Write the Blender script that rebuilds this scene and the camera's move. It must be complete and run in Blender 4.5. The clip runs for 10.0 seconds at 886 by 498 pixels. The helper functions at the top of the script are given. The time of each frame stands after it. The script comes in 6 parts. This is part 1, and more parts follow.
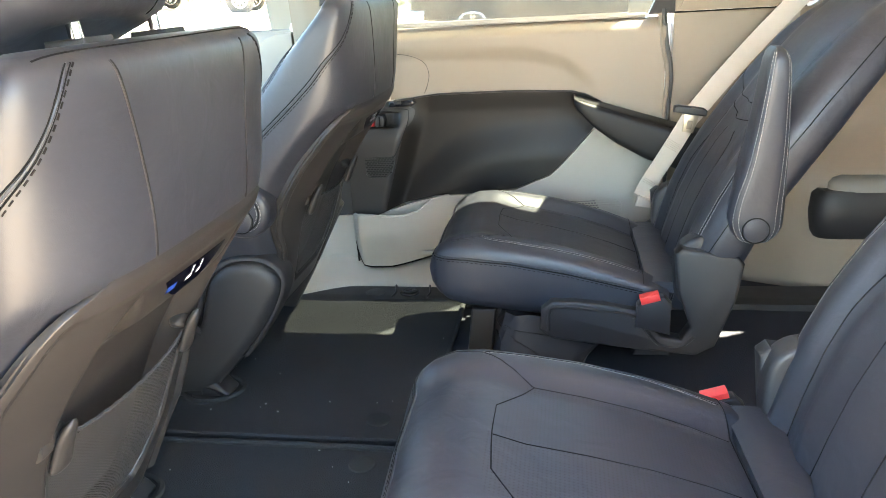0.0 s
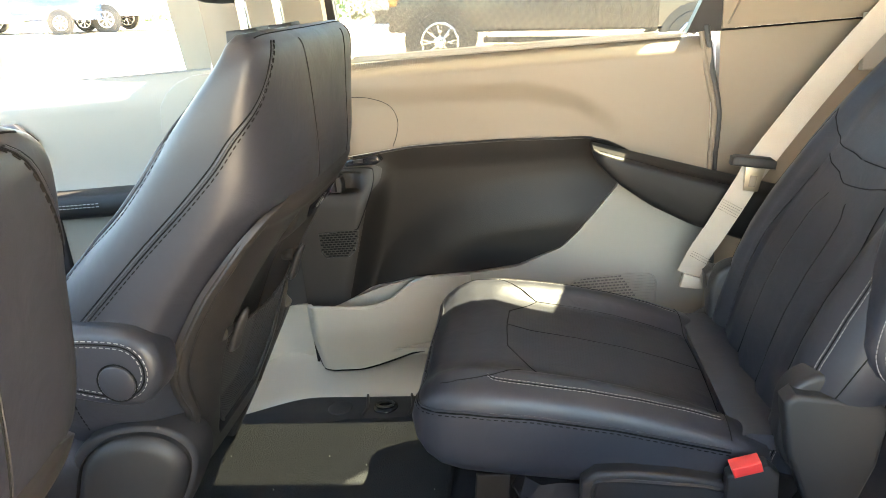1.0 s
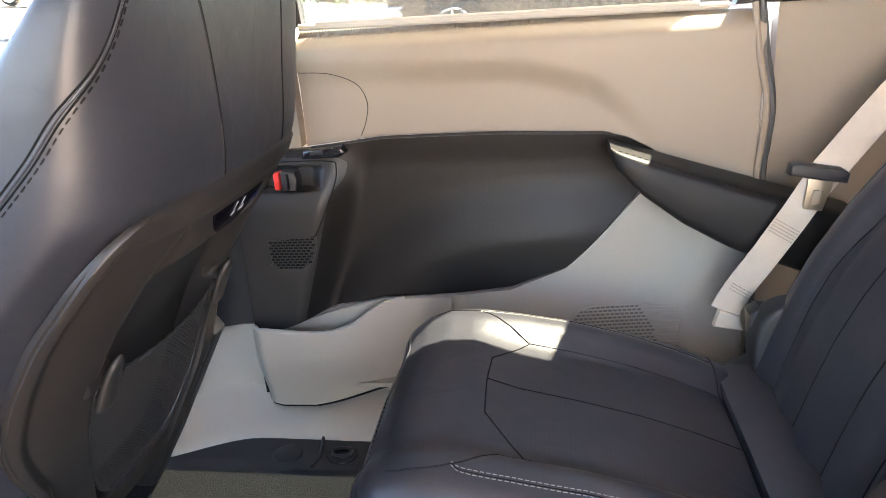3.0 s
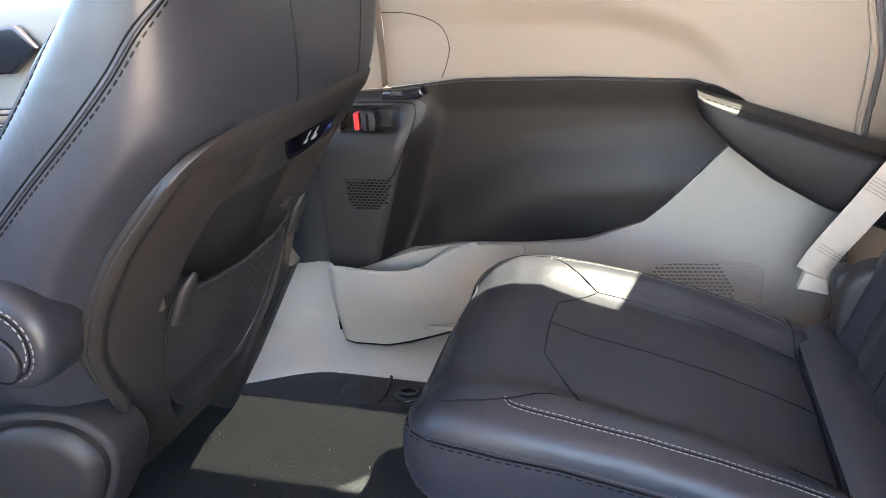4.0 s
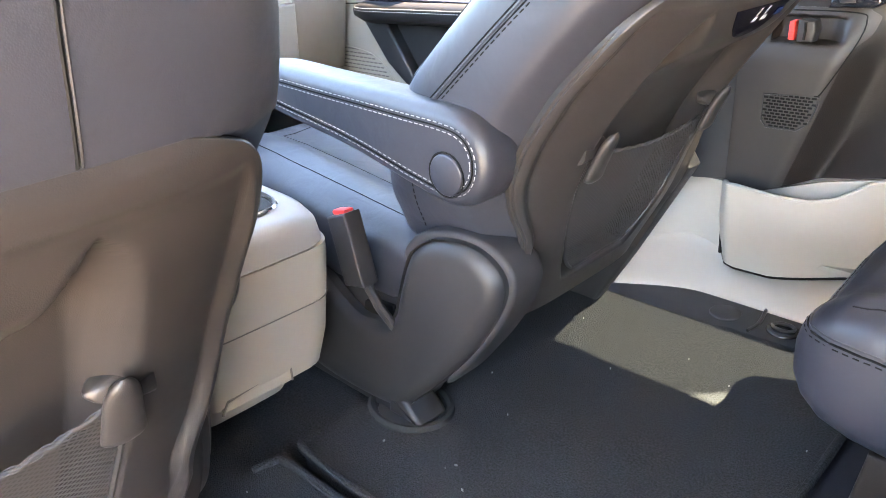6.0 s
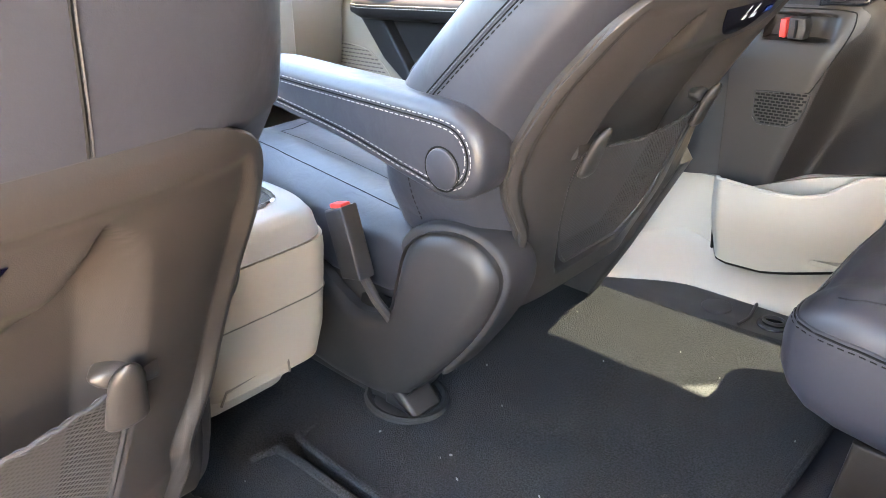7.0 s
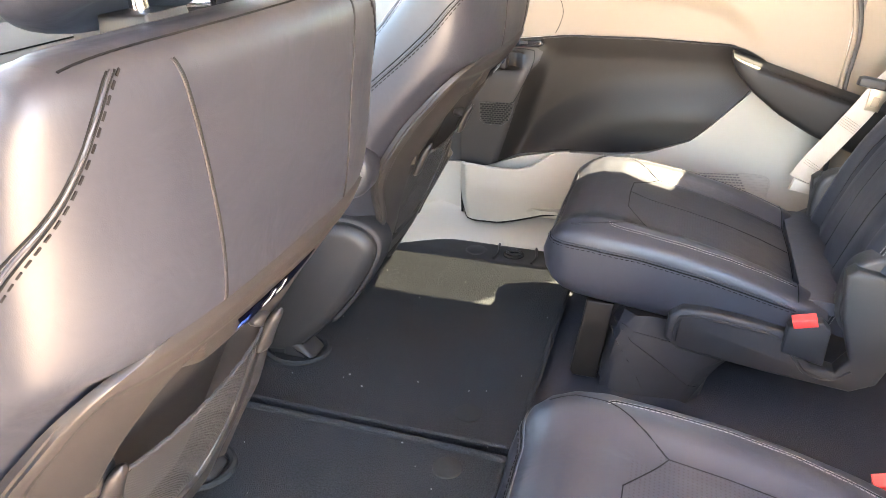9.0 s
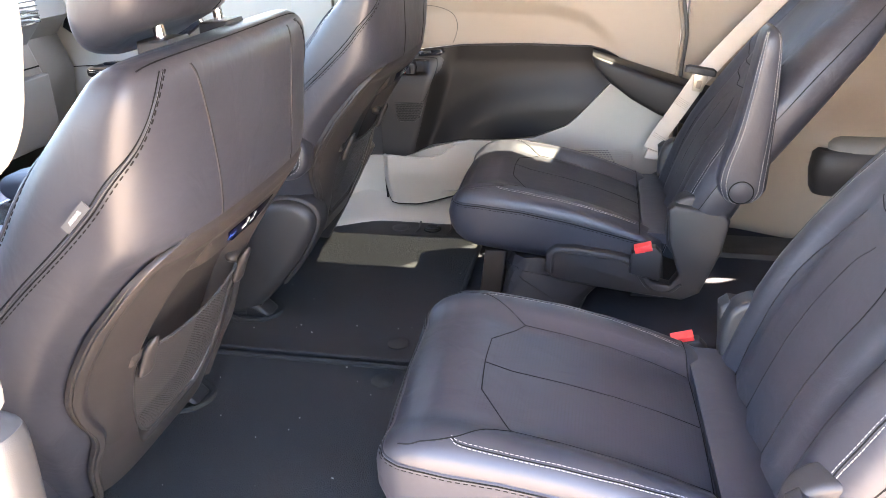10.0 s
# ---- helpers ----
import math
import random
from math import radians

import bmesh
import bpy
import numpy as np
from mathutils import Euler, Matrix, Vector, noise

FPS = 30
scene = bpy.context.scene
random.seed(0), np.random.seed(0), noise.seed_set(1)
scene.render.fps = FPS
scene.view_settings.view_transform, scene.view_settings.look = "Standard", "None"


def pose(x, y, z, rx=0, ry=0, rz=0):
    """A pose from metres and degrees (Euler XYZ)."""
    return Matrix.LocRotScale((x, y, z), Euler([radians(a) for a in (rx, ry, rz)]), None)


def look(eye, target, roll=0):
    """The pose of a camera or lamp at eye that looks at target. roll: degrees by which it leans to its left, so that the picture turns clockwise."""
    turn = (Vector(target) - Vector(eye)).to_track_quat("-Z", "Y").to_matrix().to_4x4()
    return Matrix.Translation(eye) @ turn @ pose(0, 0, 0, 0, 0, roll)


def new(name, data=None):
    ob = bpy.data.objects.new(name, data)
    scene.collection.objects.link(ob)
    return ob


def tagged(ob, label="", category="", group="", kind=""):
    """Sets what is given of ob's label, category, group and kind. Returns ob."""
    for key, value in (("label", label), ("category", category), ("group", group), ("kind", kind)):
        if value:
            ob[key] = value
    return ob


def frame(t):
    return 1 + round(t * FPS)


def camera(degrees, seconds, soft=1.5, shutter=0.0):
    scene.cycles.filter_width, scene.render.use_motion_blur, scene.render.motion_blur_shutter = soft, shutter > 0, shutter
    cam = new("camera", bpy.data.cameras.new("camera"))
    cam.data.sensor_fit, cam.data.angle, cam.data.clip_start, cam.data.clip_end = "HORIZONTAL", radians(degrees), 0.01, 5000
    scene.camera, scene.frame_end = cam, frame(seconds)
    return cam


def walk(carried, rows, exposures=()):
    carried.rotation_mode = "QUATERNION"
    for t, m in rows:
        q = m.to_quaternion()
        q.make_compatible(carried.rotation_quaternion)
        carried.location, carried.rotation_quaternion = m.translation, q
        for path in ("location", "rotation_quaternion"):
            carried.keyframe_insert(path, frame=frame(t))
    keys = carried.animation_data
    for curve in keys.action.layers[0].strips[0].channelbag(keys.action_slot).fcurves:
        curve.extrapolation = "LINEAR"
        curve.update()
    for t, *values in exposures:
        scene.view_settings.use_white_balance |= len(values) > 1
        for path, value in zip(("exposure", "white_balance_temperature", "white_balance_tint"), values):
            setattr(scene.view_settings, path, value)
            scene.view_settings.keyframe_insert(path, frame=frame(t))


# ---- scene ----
cam = camera(62.0, 10.0, soft=0.85)
PATH = [
    (0, (0.053, 0.015, 0.776), (-0.276, 1.873, 0.112), -3.5),
    (0.5, (-0.036, 0.267, 0.794), (-0.306, 2.136, 0.136), -4.6),
    (1, (-0.031, 0.515, 0.796), (-0.295, 2.388, 0.148), -5.5),
    (1.5, (-0.004, 0.701, 0.775), (-0.278, 2.57, 0.118), -5.1),
    (2, (-0.015, 0.791, 0.745), (-0.283, 2.662, 0.09), -4.1),
    (3.5, (-0.01, 0.807, 0.736), (-0.347, 2.647, 0.029), -3.0),
    (4, (0.009, 0.804, 0.712), (-0.511, 2.581, -0.043), -3.4),
    (4.5, (0.015, 0.783, 0.669), (-0.787, 2.43, -0.133), -4.4),
    (5, (-0.007, 0.754, 0.647), (-1.049, 2.257, -0.163), -4.4),
    (5.5, (-0.02, 0.735, 0.64), (-1.226, 2.112, -0.166), -3.7),
    (6, (-0.023, 0.725, 0.64), (-1.32, 2.007, -0.183), -3.1),
    (7.5, (-0.001, 0.694, 0.646), (-1.261, 1.996, -0.199), -2.2),
    (8, (0.008, 0.584, 0.692), (-1.052, 2.049, -0.163), -1.1),
    (8.5, (-0.007, 0.394, 0.745), (-0.804, 2.008, -0.127), -0.6),
    (9, (-0.026, 0.214, 0.828), (-0.582, 1.92, -0.056), -0.6),
    (9.5, (0.035, 0.042, 0.872), (-0.412, 1.783, -0.005), -1.4),
    (10, (0.112, -0.124, 0.881), (-0.295, 1.64, 0.029), -2.4),
]
walk(cam, [(t, look(eye, target, roll)) for t, eye, target, roll in PATH],
     [(0, 5.05, 7400, 6), (0.6, 5.05, 8000, 8), (1.2, 4.92, 8500, 9), (2.2, 4.88, 7800, 16), (3.5, 4.92, 7300, 19), (4.5, 5.48, 7000, 15), (5.2, 5.9, 7300, 17), (6.2, 6.08, 7800, 17),
      (7.5, 6.15, 8200, 15), (8.6, 5.95, 8300, 17), (9.4, 5.6, 8300, 20), (10, 5.2, 7500, 21)])

# ---- daylight ----
SUN_FROM = Vector((0.55, 0.29, 1.0)).normalized()
world = bpy.data.worlds.new("daylight")
scene.world = world
world.use_nodes = True
wn = world.node_tree.nodes
sky = wn.new("ShaderNodeTexSky")
sky.sky_type = "NISHITA"
sky.sun_disc = False
sky.sun_elevation = radians(58.5)
sky.dust_density = 0.4
sky.ozone_density = 2.0
sky.sun_rotation = math.atan2(SUN_FROM.x, SUN_FROM.y)
world.node_tree.links.new(sky.outputs[0], wn["Background"].inputs[0])
wn["Background"].inputs[1].default_value = 0.15
sun = new("sun", bpy.data.lights.new("sun", "SUN"))
sun.data.energy = 4.6
sun.data.angle = radians(0.53)
sun.data.color = (1.0, 0.94, 0.83)
sun.matrix_world = look(SUN_FROM * 20, (0, 0, 0))


# ---- materials ----
def surface(name, base, rough=0.5, metal=0.0, grain=0.0, grain_scale=900.0, mottle=0.12, mottle_scale=9.0, rough_var=0.08,
            coat=0.0, sheen=0.0, kind="noise", dist=0.002, spec=0.5, crisp=0.0, wrinkle=0.0):
    """A procedural surface: slow mottling of colour and gloss, and a fine relief."""
    m = bpy.data.materials.new(name)
    m.use_nodes = True
    nt = m.node_tree
    b = nt.nodes["Principled BSDF"]
    co = nt.nodes.new("ShaderNodeTexCoord")
    big = nt.nodes.new("ShaderNodeTexNoise")
    big.inputs["Scale"].default_value = mottle_scale
    big.inputs["Detail"].default_value = 6
    nt.links.new(co.outputs["Object"], big.inputs["Vector"])
    mix = nt.nodes.new("ShaderNodeMix")
    mix.data_type = "RGBA"
    lo = [c * (1 - mottle) for c in base]
    hi = [min(1, c * (1 + mottle)) for c in base]
    mix.inputs[6].default_value = (*lo, 1)
    mix.inputs[7].default_value = (*hi, 1)
    if crisp:
        steep = nt.nodes.new("ShaderNodeMapRange")
        steep.inputs["From Min"].default_value = 0.5 - crisp
        steep.inputs["From Max"].default_value = 0.5 + crisp
        nt.links.new(big.outputs["Fac"], steep.inputs["Value"])
        nt.links.new(steep.outputs[0], mix.inputs[0])
    else:
        nt.links.new(big.outputs["Fac"], mix.inputs[0])
    nt.links.new(mix.outputs[2], b.inputs["Base Color"])
    mr = nt.nodes.new("ShaderNodeMapRange")
    mr.inputs["To Min"].default_value = max(0.02, rough - rough_var)
    mr.inputs["To Max"].default_value = min(1, rough + rough_var)
    nt.links.new(big.outputs["Fac"], mr.inputs["Value"])
    nt.links.new(mr.outputs[0], b.inputs["Roughness"])
    b.inputs["Metallic"].default_value = metal
    b.inputs["Specular IOR Level"].default_value = spec
    b.inputs["Coat Weight"].default_value = coat
    b.inputs["Coat Roughness"].default_value = rough * 0.9
    b.inputs["Sheen Weight"].default_value = sheen
    if grain:
        if kind == "pebble":
            g = nt.nodes.new("ShaderNodeTexVoronoi")
            g.feature = "SMOOTH_F1"
            out = g.outputs["Distance"]
        else:
            g = nt.nodes.new("ShaderNodeTexNoise")
            g.inputs["Detail"].default_value = 3
            out = g.outputs["Fac"]
        g.inputs["Scale"].default_value = grain_scale
        nt.links.new(co.outputs["Object"], g.inputs["Vector"])
        bp = nt.nodes.new("ShaderNodeBump")
        bp.inputs["Strength"].default_value = grain
        bp.inputs["Distance"].default_value = dist
        nt.links.new(out, bp.inputs["Height"])
        nt.links.new(bp.outputs[0], b.inputs["Normal"])
        if wrinkle:
            slow = nt.nodes.new("ShaderNodeTexNoise")
            slow.inputs["Scale"].default_value = 22
            slow.inputs["Detail"].default_value = 3
            slow.inputs["Distortion"].default_value = 0.6
            nt.links.new(co.outputs["Object"], slow.inputs["Vector"])
            soft_bump = nt.nodes.new("ShaderNodeBump")
            soft_bump.inputs["Strength"].default_value = wrinkle
            soft_bump.inputs["Distance"].default_value = 0.006
            nt.links.new(slow.outputs["Fac"], soft_bump.inputs["Height"])
            nt.links.new(soft_bump.outputs[0], bp.inputs["Normal"])
    return m


LEATHER = surface("black_leather", (0.0198, 0.0203, 0.0252), 0.45, wrinkle=0.22, spec=0.39, grain=0.10, grain_scale=1250, kind="pebble", dist=0.0005, rough_var=0.07, mottle=0.15, mottle_scale=14)
LEATHER_PERF = surface("perforated_leather", (0.0198, 0.0203, 0.0252), 0.45, wrinkle=0.22, spec=0.39, grain=0.10, grain_scale=1250, kind="pebble", dist=0.0005)
VINYL = surface("black_vinyl", (0.0105, 0.0094, 0.0090), 0.5, spec=0.2, grain=0.3, grain_scale=800, kind="pebble", dist=0.0005)
PLASTIC = surface("black_plastic", (0.0180, 0.0166, 0.0168), 0.50, spec=0.34, grain=0.3, grain_scale=1100, dist=0.0006, mottle=0.12, mottle_scale=18)
PLASTIC_SOFT = surface("dark_soft_touch_trim", (0.0105, 0.0084, 0.0074), 0.44, spec=0.17, grain=0.3, grain_scale=700, kind="pebble", dist=0.0006, mottle=0.15, mottle_scale=12)
SHELL = surface("moulded_seat_shell", (0.0215, 0.0185, 0.0172), 0.43, spec=0.34, grain=0.14, grain_scale=1300, kind="pebble", dist=0.0005, mottle=0.14, mottle_scale=14)
PILLAR_BLACK = surface("black_pillar_cover", (0.008, 0.0085, 0.010), 0.5, spec=0.3, grain=0.2, grain_scale=900, dist=0.0005)
GLOSS_BLACK = surface("gloss_black_plastic", (0.012, 0.012, 0.014), 0.18, mottle=0.05)
TAN = surface("tan_trim", (0.170, 0.133, 0.096), 0.55, grain=0.2, grain_scale=1100, dist=0.0004, mottle=0.04, mottle_scale=5)
PALE = surface("pale_grey_trim", (0.262, 0.234, 0.196), 0.55, grain=0.2, grain_scale=1200, dist=0.0004, mottle=0.04, mottle_scale=6)
DASH = surface("olive_grey_dash", (0.125, 0.12, 0.105), 0.55, grain=0.2, grain_scale=1100, dist=0.0004, mottle=0.05, mottle_scale=6)
TAB_BLUE = surface("blue_tab", (0.02, 0.06, 0.30), 0.2, mottle=0.1)
GREY = surface("grey_trim", (0.20, 0.195, 0.19), 0.55, grain=0.2, grain_scale=1200, dist=0.0004, mottle=0.06)
CARPET = surface("black_carpet", (0.0283, 0.0298, 0.0312), 0.95, spec=0.12, grain=1.0, grain_scale=560, dist=0.0045, mottle=0.50, mottle_scale=400, crisp=0.18)
CARPET_EDGE = surface("carpet_binding", (0.027, 0.027, 0.026), 0.9, spec=0.1, grain=0.8, grain_scale=700, dist=0.002, mottle=0.25, mottle_scale=200)
FELT = surface("black_felt", (0.027, 0.028, 0.034), 0.95, spec=0.12, grain=0.6, grain_scale=500, dist=0.002, mottle=0.2, mottle_scale=60)
THREAD = surface("grey_thread", (0.23, 0.215, 0.20), 0.7, mottle=0.15, mottle_scale=200)
THREAD_DARK = surface("dark_thread", (0.007, 0.006, 0.006), 0.8, spec=0.1, mottle=0.2, mottle_scale=200)
SEAM = surface("seam_shadow", (0.005, 0.005, 0.005), 0.8, spec=0.1, mottle=0.1)
PIPING = surface("brown_grey_piping", (0.018, 0.016, 0.0165), 0.65, spec=0.3, mottle=0.12)
WEBBING = surface("tan_belt_webbing", (0.38, 0.32, 0.26), 0.6, grain=0.6, grain_scale=800, dist=0.0008, mottle=0.07, mottle_scale=40)
CHROME = surface("chrome", (0.75, 0.75, 0.76), 0.14, metal=1.0, mottle=0.04)
STEEL = surface("brushed_steel", (0.34, 0.29, 0.22), 0.38, metal=1.0, mottle=0.08)
RED = surface("red_plastic", (0.62, 0.035, 0.03), 0.38, mottle=0.06)
WHITE = surface("white_print", (0.52, 0.52, 0.52), 0.5, mottle=0.03)
BLUE = surface("dark_blue_panel", (0.0016, 0.0012, 0.0052), 0.10, spec=0.25, mottle=0.15, mottle_scale=30)
HEADLINER = surface("headliner_cloth", (0.52, 0.50, 0.475), 0.95, grain=0.4, grain_scale=900, dist=0.0006, mottle=0.05)
NET = surface("elastic_net_cord", (0.036, 0.033, 0.032), 0.6, mottle=0.25, mottle_scale=200)
SKIRT = surface("dark_loose_cloth", (0.015, 0.0145, 0.0175), 0.5, spec=0.32, grain=0.3, grain_scale=700, dist=0.0006, mottle=0.2, mottle_scale=15)
# dark insert trim again, lighter and browner as if light caught it
TRIM_LIT = surface("dark_trim_lit", (0.0185, 0.0152, 0.0134), 0.5, spec=0.30, grain=0.2, grain_scale=900, dist=0.0005, mottle=0.1)
RUBBER = surface("rubber_seal", (0.035, 0.033, 0.031), 0.6, mottle=0.1)
PAINT_DARK = surface("dark_car_paint", (0.03, 0.03, 0.033), 0.2, coat=0.6, mottle=0.05)
PAINT_WHITE = surface("white_car_paint", (0.75, 0.75, 0.74), 0.25, coat=0.5, mottle=0.03)
PAINT_BLUE = surface("blue_car_paint", (0.03, 0.05, 0.10), 0.22, coat=0.6, mottle=0.05)
PAINT_BODY = surface("white_van_paint", (0.70, 0.69, 0.67), 0.25, coat=0.5, mottle=0.03)
PAINT_GREY = surface("grey_mirror_paint", (0.04, 0.042, 0.042), 0.35, mottle=0.05)
AMBER = surface("amber_lens", (0.75, 0.28, 0.03), 0.2, mottle=0.05)
LOT = surface("sunlit_concrete_lot", (0.62, 0.495, 0.37), 0.9, grain=0.4, grain_scale=60, dist=0.01, mottle=0.15, mottle_scale=0.6)
MIRROR = surface("mirror_glass", (0.86, 0.88, 0.88), 0.02, metal=1.0, rough_var=0.0, mottle=0.02)
LEAF = surface("hedge_leaves", (0.05, 0.085, 0.03), 0.6, mottle=0.5, mottle_scale=20)
WEB_THREAD = surface("belt_thread", (0.17, 0.14, 0.11), 0.7, mottle=0.1)
# darker copy of the pale trim, puts shade into holes, seam and slot
PALE_SHADOW = surface("pale_trim_shade", (0.12, 0.108, 0.095), 0.8, mottle=0.1)
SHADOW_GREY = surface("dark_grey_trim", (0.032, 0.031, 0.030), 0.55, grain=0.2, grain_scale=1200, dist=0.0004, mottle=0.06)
TAG = surface("woven_tag", (0.05, 0.05, 0.05), 0.7, grain=0.4, grain_scale=900, dist=0.0004, mottle=0.1)
YELLOW = surface("yellow_print", (0.70, 0.52, 0.03), 0.5, mottle=0.05)


def perforate(m):
    """Rows of tiny dark holes in a leather."""
    nt = m.node_tree
    b = nt.nodes["Principled BSDF"]
    co = nt.nodes.new("ShaderNodeTexCoord")
    v = nt.nodes.new("ShaderNodeTexVoronoi")
    v.voronoi_dimensions = "2D"
    v.inputs["Scale"].default_value = 215
    v.inputs["Randomness"].default_value = 0.0
    nt.links.new(co.outputs["Object"], v.inputs["Vector"])
    lt = nt.nodes.new("ShaderNodeMath")
    lt.operation = "LESS_THAN"
    lt.inputs[1].default_value = 0.21
    nt.links.new(v.outputs["Distance"], lt.inputs[0])
    mx = nt.nodes.new("ShaderNodeMix")
    mx.data_type = "RGBA"
    old = b.inputs["Base Color"].links[0].from_socket
    nt.links.new(lt.outputs[0], mx.inputs[0])
    nt.links.new(old, mx.inputs[6])
    mx.inputs[7].default_value = (0.009, 0.009, 0.010, 1)
    nt.links.new(mx.outputs[2], b.inputs["Base Color"])


perforate(LEATHER_PERF)


def glass(name, tint, clear):
    m = bpy.data.materials.new(name)
    m.use_nodes = True
    nt = m.node_tree
    b = nt.nodes["Principled BSDF"]
    b.inputs["Base Color"].default_value = (0.02, 0.02, 0.02, 1)
    b.inputs["Roughness"].default_value = 0.02
    tr = nt.nodes.new("ShaderNodeBsdfTransparent")
    tr.inputs[0].default_value = (*[0.6 + 0.4 * c for c in tint], 1)
    mx = nt.nodes.new("ShaderNodeMixShader")
    mx.inputs[0].default_value = clear
    nt.links.new(b.outputs[0], mx.inputs[1])
    nt.links.new(tr.outputs[0], mx.inputs[2])
    nt.links.new(mx.outputs[0], nt.nodes["Material Output"].inputs[0])
    return m


GLASS = glass("window_glass", (0.75, 0.82, 0.78), 0.94)
TINT_LIGHT = glass("green_tinted_glass", (0.02, 0.10, 0.04), 0.94)
TINT = glass("privacy_glass", (-1.3, -1.28, -1.28), 0.94)


def woven_shade():
    """A woven sun-shade: fine grid of threads with open holes."""
    m = bpy.data.materials.new("sunshade_mesh")
    m.use_nodes = True
    nt = m.node_tree
    b = nt.nodes["Principled BSDF"]
    b.inputs["Base Color"].default_value = (0.11, 0.10, 0.085, 1)
    b.inputs["Roughness"].default_value = 0.8
    co = nt.nodes.new("ShaderNodeTexCoord")
    waves = []
    for ax in ("X", "Z"):
        w = nt.nodes.new("ShaderNodeTexWave")
        w.bands_direction = ax
        w.inputs["Scale"].default_value = 190
        nt.links.new(co.outputs["Object"], w.inputs["Vector"])
        waves.append(w)
    mx = nt.nodes.new("ShaderNodeMath")
    mx.operation = "MAXIMUM"
    nt.links.new(waves[0].outputs["Fac"], mx.inputs[0])
    nt.links.new(waves[1].outputs["Fac"], mx.inputs[1])
    ramp = nt.nodes.new("ShaderNodeMapRange")
    ramp.inputs["From Min"].default_value = 0.56
    ramp.inputs["From Max"].default_value = 0.88
    nt.links.new(mx.outputs[0], ramp.inputs["Value"])
    tr = nt.nodes.new("ShaderNodeBsdfTransparent")
    ms = nt.nodes.new("ShaderNodeMixShader")
    nt.links.new(ramp.outputs[0], ms.inputs[0])
    nt.links.new(tr.outputs[0], ms.inputs[1])
    nt.links.new(b.outputs[0], ms.inputs[2])
    nt.links.new(ms.outputs[0], nt.nodes["Material Output"].inputs[0])
    return m


SHADE = woven_shade()


# ---- modelling helpers ----
def thing(name, base, label, category, group="", kind=""):
    ob = new(name)
    ob.location = base
    ob.empty_display_size = 0.05
    return tagged(ob, label, category, group, kind)


def part(name, bm, material, parent=None, label="", angle=42):
    """Links a bmesh, in world coordinates, as one mesh object under a thing or a part."""
    me = bpy.data.meshes.new(name)
    bm.normal_update()
    bm.to_mesh(me)
    bm.free()
    me.polygons.foreach_set("use_smooth", [True] * len(me.polygons))
    me.set_sharp_from_angle(angle=radians(angle))
    me.materials.append(material)
    ob = new(name, me)
    if parent is not None:
        ob.parent = parent
        if parent.data is None:
            ob.matrix_parent_inverse = Matrix.Translation(parent.location).inverted()
    if label:
        ob["label"] = label
    return ob


def solid(name, bm, material, label, category, group="", kind="", angle=42):
    return tagged(part(name, bm, material, None, "", angle), label, category, group, kind)


def lerp(table, x):
    """Smooth interpolation in a short table of (x, value...) rows."""
    if x <= table[0][0]:
        return table[0][1]
    for (a, va), (b, vb) in zip(table, table[1:]):
        if x <= b:
            t = (x - a) / (b - a)
            return va + (vb - va) * t
    return table[-1][1]


def ease(table, x, reach=0.018):
    """The same table with its corners rounded off."""
    h = max(0.0, min(reach, (table[-1][0] - x) * 0.5, (x - table[0][0]) * 0.5))
    return sum(k * lerp(table, x + h * o) for k, o in ((1, -1), (2, -0.5), (2, 0), (2, 0.5), (1, 1))) / 8


def sstep(a, b, x):
    t = max(0.0, min(1.0, (x - a) / (b - a)))
    return t * t * (3 - 2 * t)


def spline(pts, n):
    """n points on a Catmull-Rom curve through pts."""
    pts = [Vector(p) for p in pts]
    ext = [pts[0] * 2 - pts[1]] + pts + [pts[-1] * 2 - pts[-2]]
    out = []
    for k in range(n):
        u = k / (n - 1) * (len(pts) - 1)
        i = min(int(u), len(pts) - 2)
        t = u - i
        p0, p1, p2, p3 = ext[i:i + 4]
        out.append(0.5 * (2 * p1 + (p2 - p0) * t + (2 * p0 - 5 * p1 + 4 * p2 - p3) * t * t + (3 * p1 - p0 - 3 * p2 + p3) * t ** 3))
    return out


def fix(bm):
    bmesh.ops.recalc_face_normals(bm, faces=bm.faces)
    return bm


def loft(rings, cap=True):
    bm = bmesh.new()
    vs = [[bm.verts.new(p) for p in r] for r in rings]
    n = len(rings[0])
    for a, b in zip(vs, vs[1:]):
        for i in range(n):
            bm.faces.new((a[i], a[(i + 1) % n], b[(i + 1) % n], b[i]))
    if cap:
        for r, flip in ((vs[0], True), (vs[-1], False)):
            mid = sum((v.co for v in r), Vector()) / n
            c = bm.verts.new(mid)
            for i in range(n):
                f = (r[i], r[(i + 1) % n], c)
                bm.faces.new(f[::-1] if flip else f)
    bmesh.ops.recalc_face_normals(bm, faces=bm.faces)
    return bm


